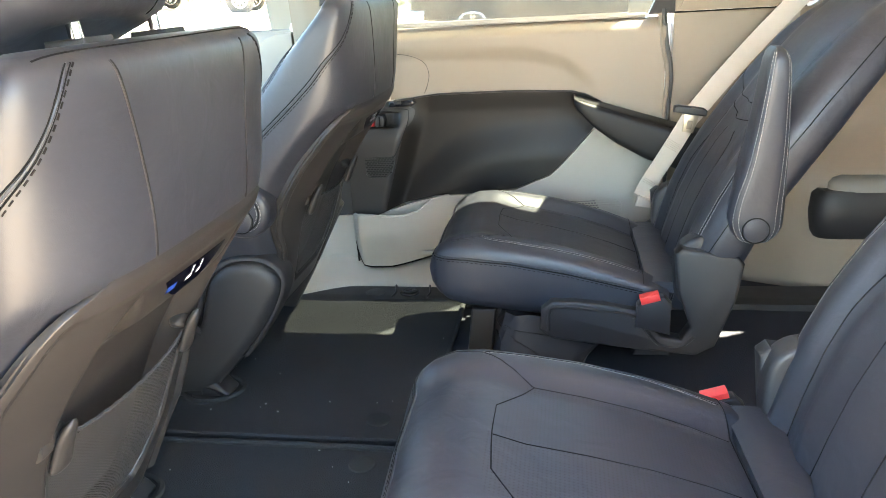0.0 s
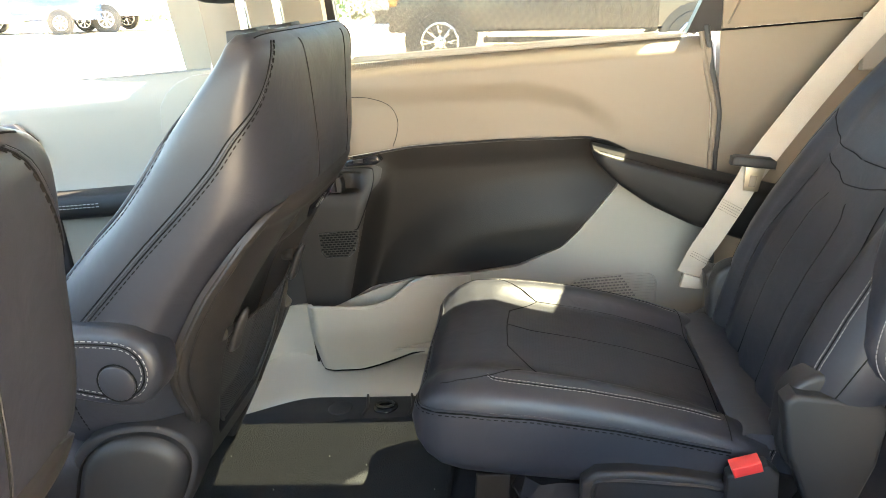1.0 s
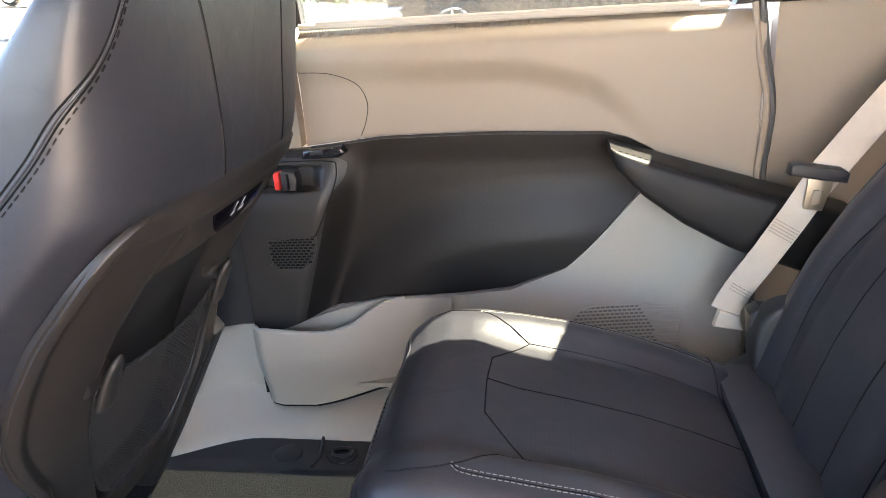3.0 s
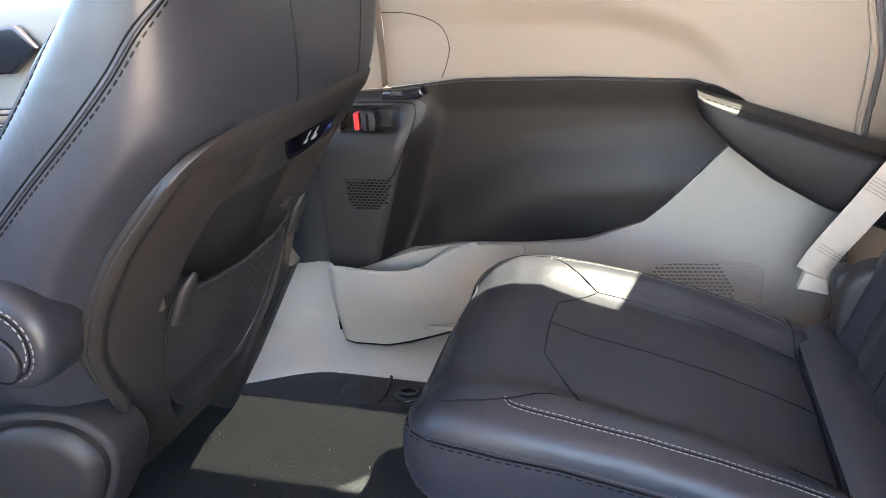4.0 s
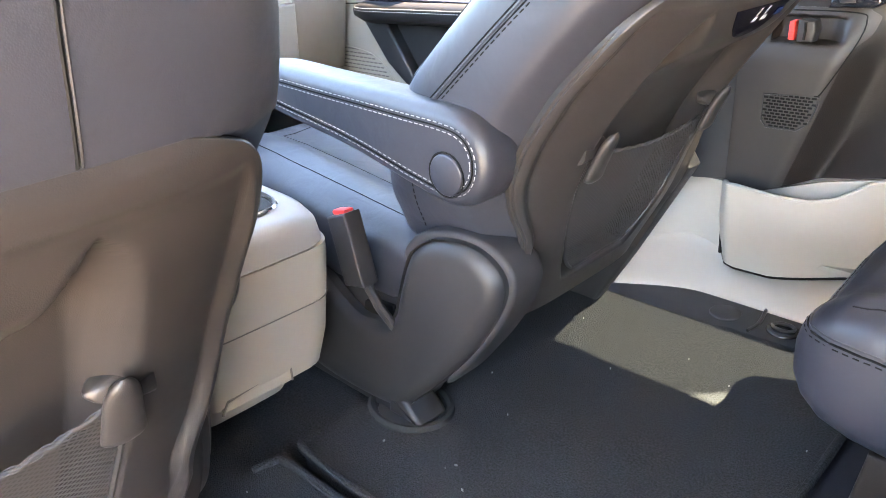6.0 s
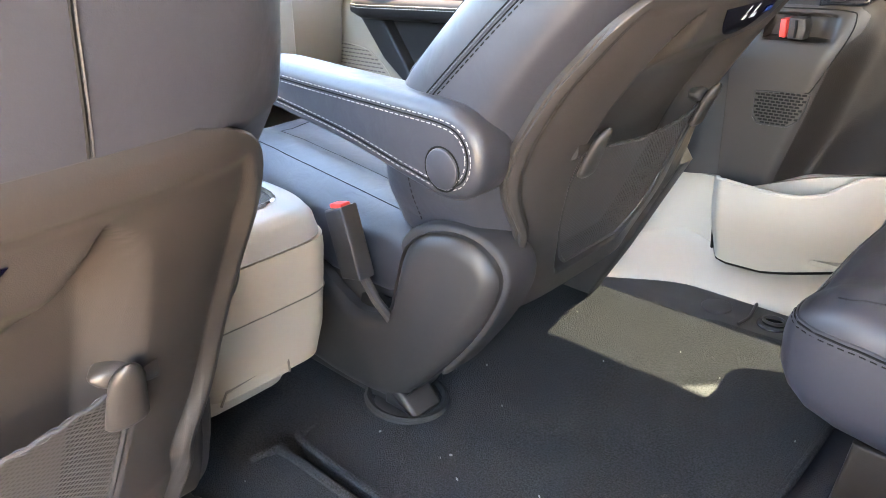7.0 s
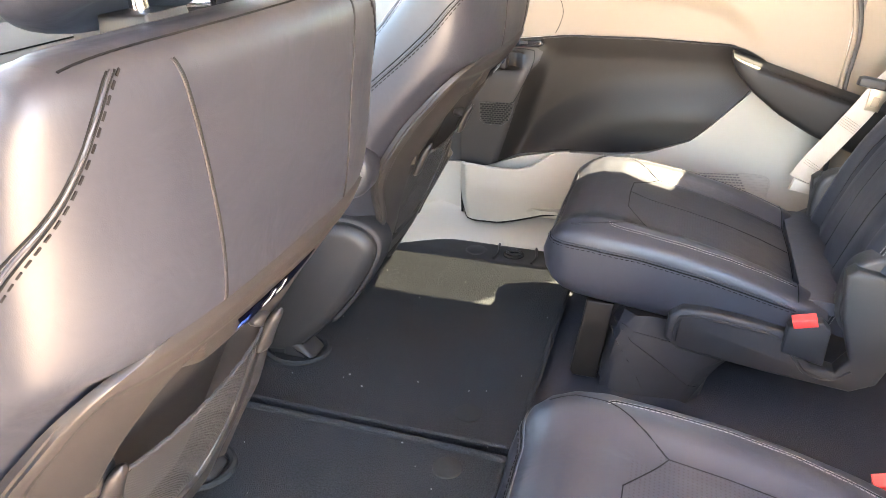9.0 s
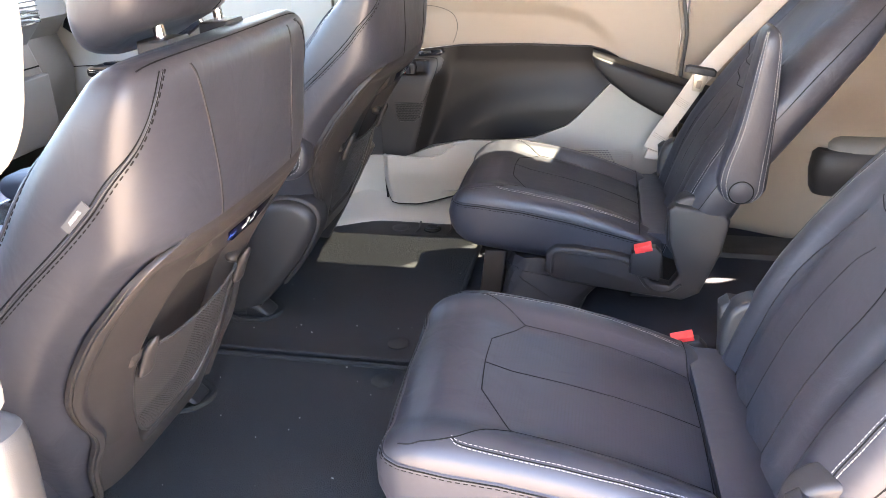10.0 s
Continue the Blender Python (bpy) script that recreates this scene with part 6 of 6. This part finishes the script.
        ax = (pts[0] - pts[-1]).normalized()
        nrm = W((0, 1, 0))
        up = nrm.cross(ax).normalized()
        bmt = bmesh.new()
        bmt.from_mesh(me)
        bpy.data.meshes.remove(me)
        for v in bmt.verts:
            v.co = mid + ax * v.co.x + up * v.co.y
        part("tag_text", bmt, WHITE, tagob, "white woven lettering")
    return seat


driver_seat = front_seat(0.717, -1, -0.008, "black leather driver seat with net pocket on its back", 0.008, -0.06, 0.018, shoulder=0.020)
passenger_seat = front_seat(1.533, 1, 0.018, "black leather front passenger seat with net pocket on its back", 0.06, tuck_in=0.078, out_dx=0.0)
for cy, s in ((0.717, -1), (1.533, 1)):
    for v in (-0.235,):
        yy = cy + s * v
        solid("rail_cutout", tube([(-0.685 + 0.062 * math.cos(a), yy + 0.052 * math.sin(a), 0.003) for a in np.linspace(0, 2 * math.pi, 40)[:-1]], 0.006, 6, closed=True), CARPET_EDGE,
              "bound oval carpet cut-out round a seat rail", "carpet trim", "seat rail cut-outs")
        solid("rail_well", disc((-0.685, yy, 0.001), (0, 0, 1), 0.047, 0.0015, 28, 0.0005), PLASTIC, "black plastic plate under a seat rail", "plate", "seat rail plates")


# ---- centre console ----
console = thing("centre_console", (-1.05, CY, 0.0), "pale grey centre console with chrome-edged bin", "console")
secs = []
for z, w, xr in ((0.015, 0.085, -0.845), (0.05, 0.092, -0.825), (0.072, 0.096, -0.80), (0.09, 0.103, -0.760), (0.14, 0.110, -0.745), (0.20, 0.116, -0.738), (0.255, 0.122, -0.734), (0.27, 0.122, -0.735)):
    x0 = -1.42
    ring = []
    for k in range(48):
        c, q = sup(2 * math.pi * k / 48, 7)
        ring.append(Vector(((x0 + xr) / 2 + (xr - x0) / 2 * c, CY + w * q, z)))
    secs.append(ring)
part("body", loft(secs), PALE, console, "pale grey console body")
secs = []
for z, w, xr in ((0.272, 0.122, -0.735), (0.296, 0.119, -0.741), (0.308, 0.112, -0.752), (0.312, 0.102, -0.765)):
    secs.append([Vector(((-1.42 + xr) / 2 + (xr + 1.42) / 2 * sup(2 * math.pi * k / 48, 6)[0], CY + w * sup(2 * math.pi * k / 48, 6)[1], z)) for k in range(48)])
part("top", loft(secs), GREY, console, "blue-grey console top")
part("seam_line", tube([Vector((-1.079 + 0.3415 * sup(2 * math.pi * k / 60, 7)[0], CY + 0.116 * sup(2 * math.pi * k / 60, 7)[1], 0.196)) for k in range(60)], 0.0009, 5, closed=True), PALE_SHADOW, console)
rim_ = [Vector((-0.985 + 0.195 * sup(2 * math.pi * k / 48, 6)[0], CY + 0.082 * sup(2 * math.pi * k / 48, 6)[1], 0.3135)) for k in range(48)]
part("chrome_rim", tube(rim_, 0.004, 8, closed=True), CHROME, console, "chrome rim of the bin")
part("bin", loft([[p + Vector((0, 0, 0.0)) for p in rim_], [p + Vector((0, 0, -0.0015)) for p in rim_]]), GLOSS_BLACK, console, "dark open bin")
for k in range(7):
    part("shutter_slat", box(-1.06 + 0.02 * k, -1.046 + 0.02 * k, CY - 0.07, CY + 0.07, 0.3145, 0.317, 0.001), PLASTIC, console)
slot = part("drawer_slot", slab([(CY - 0.075, 0.092), (CY - 0.066, 0.104), (CY + 0.012, 0.112), (CY + 0.020, 0.120), (CY + 0.026, 0.118), (CY + 0.026, 0.090)], -0.770, -0.7555, 0.002, axis="x"), PALE, console, "recessed drawer pull")
part("slot_shadow", tube([(-0.756, CY - 0.078, 0.090), (-0.756, CY - 0.068, 0.106), (-0.756, CY + 0.010, 0.114), (-0.756, CY + 0.018, 0.122), (-0.756, CY + 0.026, 0.121), (-0.756, CY + 0.026, 0.090)], 0.0018, 6), PALE_SHADOW, slot)

# ---- seat belt at the far chair ----
belt = thing("seat_belt", (0.25, 1.86, 0.2), "tan seat belt hanging from the pillar with a steel tongue", "seat belt")


def strap(pts, w, side, n=60, th=0.0016):
    line = spline(pts, n)
    rows = []
    for i, p in enumerate(line):
        d = (line[min(i + 1, n - 1)] - line[max(i - 1, 0)]).normalized()
        sd = (Vector(side) - d * Vector(side).dot(d)).normalized()
        rows.append([p + sd * (w * (k / 6 - 0.5)) for k in range(7)])
    nrm = Vector((0, 1, 0))
    return sheet(rows, nrm * th)


part("shoulder_strap", strap([(0.62, 1.935, 0.74), (0.512, 1.90, 0.635), (0.42, 1.865, 0.54), (0.345, 1.838, 0.455)], 0.044, (0.8, -0.15, -0.6)), WEBBING, belt, "tan woven webbing")
low = part("lap_strap", strap([(0.345, 1.835, 0.455), (0.318, 1.836, 0.405), (0.285, 1.842, 0.345), (0.258, 1.848, 0.297), (0.240, 1.852, 0.258)], 0.041, (0.85, -0.1, -0.5)), WEBBING, belt, "tan woven webbing, folded and sewn")
for z0 in (0.396, 0.392, 0.388, 0.384, 0.380, 0.300, 0.296, 0.292):
    k = (z0 - 0.258) / (0.455 - 0.258)
    cx = 0.240 + (0.345 - 0.240) * k
    part("sewn_row", dashes([Vector((cx - 0.018, 1.833, z0 + 0.011)), Vector((cx + 0.018, 1.833, z0 - 0.011))], 0.003, 0.0014, 0.0005), WEB_THREAD, low)
th_ = slab([(-0.038, -0.006), (-0.038, 0.008), (-0.030, 0.012), (0.030, 0.012), (0.038, 0.008), (0.038, -0.006)], 1.822, 1.846, 0.004)
rt = Matrix.Rotation(radians(10), 4, "Y")
for v in th_.verts:
    q = rt @ Vector((v.co.x, 0, v.co.z))
    v.co = Vector((0.343 + q.x, v.co.y, 0.470 + q.z))
tongue = part("tongue_head", fix(th_), PLASTIC, belt, "black plastic tongue head")
ring = [(-0.017, 0.0), (0.017, 0.0), (0.015, -0.014), (0.0125, -0.042), (-0.0125, -0.042), (-0.015, -0.014)]
hole = [(-0.006, -0.014), (0.006, -0.014), (0.006, -0.034), (-0.006, -0.034)]
for nm, pts, mt, ya, yb in (("tongue_plate", ring, STEEL, 1.8245, 1.828), ("tongue_slot", hole, TAN, 1.8238, 1.8250)):
    b_ = slab(pts, ya, yb, 0.0006)
    for v in b_.verts:
        q = rt @ Vector((v.co.x, 0, v.co.z))
        v.co = Vector((0.346 + q.x, v.co.y, 0.463 + q.z))
    part(nm, fix(b_), mt, tongue, "steel belt tongue" if mt is STEEL else "")
part("anchor", slab([(0.225, 0.235), (0.232, 0.262), (0.262, 0.252), (0.268, 0.228)], 1.845, 1.86, 0.003), WEBBING, belt)

# ---- third row ----
bench = thing("third_row_bench", (1.0, CY, -0.016), "black leather third-row bench", "car seat")
for y0, y1 in ((0.46, 1.11), (1.13, 1.78)):
    rings = []
    for x, zt, zb, sh in ((0.855, 0.23, 0.19, 0.05), (0.865, 0.262, 0.16, 0.03), (0.89, 0.285, 0.13, 0.012), (0.95, 0.300, 0.11, 0.0), (1.05, 0.290, 0.10, 0.0), (1.20, 0.27, 0.10, 0.0)):
        rings.append([Vector((x, (y0 + y1) / 2 + ((y1 - y0) / 2 - sh) * sup(2 * math.pi * k / 40, 4)[0], (zt + zb) / 2 + (zt - zb) / 2 * sup(2 * math.pi * k / 40, 4)[1])) for k in range(40)])
    part("cushion", loft(rings), LEATHER, bench)
    rings = []
    for z, xf, th, sh in ((0.22, 1.15, 0.12, 0.02), (0.30, 1.18, 0.15, 0.0), (0.5, 1.24, 0.16, 0.0), (0.72, 1.32, 0.14, 0.01), (0.78, 1.35, 0.10, 0.04), (0.80, 1.38, 0.04, 0.08)):
        rings.append([Vector((xf + th / 2 + th / 2 * sup(2 * math.pi * k / 40, 4)[1], (y0 + y1) / 2 + ((y1 - y0) / 2 - sh) * sup(2 * math.pi * k / 40, 4)[0], z)) for k in range(40)])
    part("backrest", loft(rings), LEATHER, bench)
part("pedestal", box(0.92, 1.3, 0.5, 1.74, -0.016, 0.12, 0.02), FELT, bench)

holder = thing("side_armrest", (0.76, 1.90, 0.13), "black third-row side armrest with a grey cup holder lid", "armrest")
rings = []
for z, x0, x1, y0 in ((0.135, 0.67, 0.88, 1.872), (0.15, 0.662, 0.89, 1.862), (0.20, 0.655, 0.90, 1.856), (0.245, 0.658, 0.90, 1.858), (0.258, 0.67, 0.90, 1.866)):
    rings.append([Vector(((x0 + x1) / 2 + (x1 - x0) / 2 * sup(2 * math.pi * k / 36, 4)[0], (y0 + 1.97) / 2 + (1.97 - y0) / 2 * sup(2 * math.pi * k / 36, 4)[1], z)) for k in range(36)])
part("body", loft(rings), PLASTIC, holder)
rings = []
for z, g in ((0.256, 0.0), (0.272, 0.002), (0.284, 0.012), (0.290, 0.03)):
    rings.append([Vector((0.795 + (0.105 - g) * sup(2 * math.pi * k / 36, 3)[0], 1.915 + (0.052 - g) * sup(2 * math.pi * k / 36, 3)[1], z)) for k in range(36)])
part("cup_holder_lid", loft(rings), DASH, holder, "grey rounded cup holder lid")


# ---- outside: parked vehicles and hedge ----
def wheel(c, r, parent, label="black tyre with an alloy wheel"):
    ty = []
    for d, rr in ((-0.13, r * 0.80), (-0.12, r * 0.95), (-0.08, r), (0.08, r), (0.12, r * 0.95), (0.13, r * 0.80)):
        ty.append([Vector((c[0] + rr * math.cos(a), c[1] + d, c[2] + rr * math.sin(a))) for a in np.linspace(0, 2 * math.pi, 33)[:-1]])
    w = part("wheel", loft(ty), RUBBER, parent, label)
    part("rim", tube([(c[0] + r * 0.62 * math.cos(a), c[1] - 0.135, c[2] + r * 0.62 * math.sin(a)) for a in np.linspace(0, 2 * math.pi, 33)[:-1]], r * 0.05, 8, closed=True), CHROME, w, "bright alloy rim")
    part("hub", disc((c[0], c[1] - 0.12, c[2]), (0, -1, 0), r * 0.2, 0.03), CHROME, w)
    for k in range(8):
        a = 2 * math.pi * k / 8
        for da in (-0.12, 0.12):
            part("spoke", tube([(c[0] + r * 0.18 * math.cos(a), c[1] - 0.135, c[2] + r * 0.18 * math.sin(a)), (c[0] + r * 0.6 * math.cos(a + da), c[1] - 0.135, c[2] + r * 0.6 * math.sin(a + da))], r * 0.028, 6), CHROME, w)
    return w


def vehicle(name, origin, turn, length, height, width, paint, label, category, profile, glassy, wheels, wr):
    """A parked vehicle: side profile in metres along x and up, extruded and bevelled."""
    ox, oy = origin
    oz = lot_z(ox, oy)
    v = thing(name, (ox, oy, oz), label, category, "parked vehicles")
    b = slab(profile, -width / 2, width / 2, 0.08, 3)
    obs = [part("body", b, paint, v)]
    for g in glassy:
        obs.append(part("side_window", slab(g, -width / 2 - 0.01, width / 2 + 0.01, 0.01), GLOSS_BLACK, v))
    for x in wheels:
        wheel((x, -width / 2 + 0.10, wr), wr, v)
        wheel((x, width / 2 - 0.10, wr), wr, v)
        obs.append(part("wheel_arch", slab([(x + wr * 1.22 * math.cos(a), wr + wr * 1.22 * math.sin(a)) for a in np.linspace(0, 2 * math.pi, 25)[:-1]], -width / 2 - 0.006, -width / 2 + 0.01, 0.002), RUBBER, v))
    for o in v.children_recursive:
        if o.parent is v:
            o.matrix_parent_inverse = Matrix.Identity(4)
    slope = math.atan(0.078)
    v.matrix_basis = Matrix.Translation((ox, oy, oz)) @ Matrix.Rotation(slope, 4, "Y") @ Matrix.Rotation(radians(turn), 4, "Z")
    return v


TRUCK = [(0.0, 0.55), (0.0, 0.95), (0.08, 1.12), (1.35, 1.22), (2.0, 1.85), (3.7, 1.88), (3.9, 1.25), (5.6, 1.25), (5.65, 0.6)]
truck = vehicle("pickup_truck", (-2.35, 12.6), 0, 5.6, 1.9, 2.0, PAINT_DARK, "dark grey pickup truck with alloy wheels", "pickup", TRUCK,
                [[(1.55, 1.27), (2.1, 1.80), (2.75, 1.82), (2.75, 1.27)], [(2.82, 1.27), (2.82, 1.82), (3.6, 1.80), (3.75, 1.27)]], (0.98, 4.6), 0.43)
for bx, bz0, bz1, mt, lab, nm in ((0.02, 0.88, 1.10, WHITE, "clear headlight", "headlight"), (0.30, 0.93, 1.03, AMBER, "amber marker light", "marker_light"), (0.02, 0.56, 0.70, CHROME, "chrome bumper end", "bumper")):
    o = part(nm, box(bx - 0.06, bx + (0.22 if nm != "marker_light" else 0.06), -1.03, -0.9, bz0, bz1, 0.02), mt, truck, lab)
    o.matrix_parent_inverse = Matrix.Identity(4)
o = part("side_step", box(1.6, 4.0, -1.06, -0.95, 0.42, 0.50, 0.02), PLASTIC, truck, "black side step")
o.matrix_parent_inverse = Matrix.Identity(4)

CAR = [(0.0, 0.35), (0.0, 0.75), (0.15, 0.9), (1.1, 1.0), (1.8, 1.45), (3.1, 1.48), (4.0, 1.05), (4.4, 0.95), (4.4, 0.4)]
SUV = [(0.0, 0.45), (0.0, 0.95), (0.15, 1.08), (1.1, 1.15), (1.7, 1.75), (4.2, 1.78), (4.6, 1.2), (4.65, 0.5)]
vehicle("sedan", (-17.2, 22.0), 8, 4.4, 1.5, 1.8, PAINT_BLUE, "dark blue car parked in the lot", "car", CAR, [[(1.35, 1.03), (1.9, 1.40), (3.0, 1.42), (3.7, 1.05)]], (0.85, 3.55), 0.32)
vehicle("suv", (-13.8, 23.5), 8, 4.6, 1.8, 1.9, PAINT_WHITE, "white parked sport utility vehicle", "car", SUV, [[(1.3, 1.2), (1.8, 1.68), (4.1, 1.7), (4.3, 1.22)]], (0.9, 3.7), 0.37)
vehicle("white_van", (-17.0, 16.5), 8, 4.6, 1.8, 1.9, PAINT_WHITE, "white van parked across the lot", "van", SUV, [[(1.3, 1.2), (1.8, 1.68), (4.1, 1.7), (4.3, 1.22)]], (0.9, 3.7), 0.37)

# tall greenery behind the van, seen in the outside mirror
green = bmesh.new()
rng = random.Random(6)
for k in range(14000):
    y = rng.uniform(1.0, 11)
    x = 19 + rng.uniform(-1.2, 1.2)
    z = lot_z(x, y) + 5.5 * rng.random() * (0.8 + 0.2 * math.sin(y * 1.3))
    a, b = rng.uniform(0, 6.28), rng.uniform(-1, 1)
    u = Vector((math.cos(a), math.sin(a), b)).normalized() * rng.uniform(0.07, 0.16)
    w = u.orthogonal().normalized() * rng.uniform(0.05, 0.11)
    c = Vector((x, y, z))
    green.faces.new([green.verts.new(p) for p in (c - u, c + w, c + u, c - w)])
solid("greenery", green, LEAF, "tall green bushes at the edge of the car park", "bushes", kind="stuff")

hedge = bmesh.new()
rng = random.Random(4)
for k in range(2600):
    x = rng.uniform(-22, 6)
    y = 30 + rng.uniform(-0.8, 0.8)
    z = lot_z(x, y) + rng.uniform(0, 1.3) * (0.8 + 0.3 * math.sin(x * 1.7))
    a, b = rng.uniform(0, 6.28), rng.uniform(-1, 1)
    u = Vector((math.cos(a), math.sin(a), b)).normalized() * rng.uniform(0.08, 0.18)
    w = u.orthogonal().normalized() * rng.uniform(0.05, 0.10)
    c = Vector((x, y, z))
    hedge.faces.new([hedge.verts.new(p) for p in (c - u, c + w, c + u, c - w)])
solid("hedge", hedge, LEAF, "green hedge at the edge of the car park", "hedge", kind="stuff")


# crumbs and lint on the carpet
crumbs = bmesh.new()
rng = random.Random(11)
for k in range(44):
    x, y = rng.uniform(-0.75, -0.23), rng.uniform(0.55, 1.75)
    r = rng.uniform(0.0004, 0.0009)
    a = rng.uniform(0, 6.28)
    ln = r * rng.choice((1.2, 1.5, 3.0))
    ring = [Vector((x + ln * math.cos(b) * math.cos(a) - r * math.sin(b) * math.sin(a), y + ln * math.cos(b) * math.sin(a) + r * math.sin(b) * math.cos(a), 0.0025)) for b in np.linspace(0, 2 * math.pi, 7)[:-1]]
    low_ring = [crumbs.verts.new(p - Vector((0, 0, 0.003))) for p in ring]
    top_ring = [crumbs.verts.new(p) for p in ring]
    crumbs.faces.new(top_ring)
    for i in range(6):
        crumbs.faces.new([low_ring[i], low_ring[(i + 1) % 6], top_ring[(i + 1) % 6], top_ring[i]])
solid("carpet_debris", fix(crumbs), GREY, "scattered grey crumbs and lint on the carpet", "debris", kind="stuff")
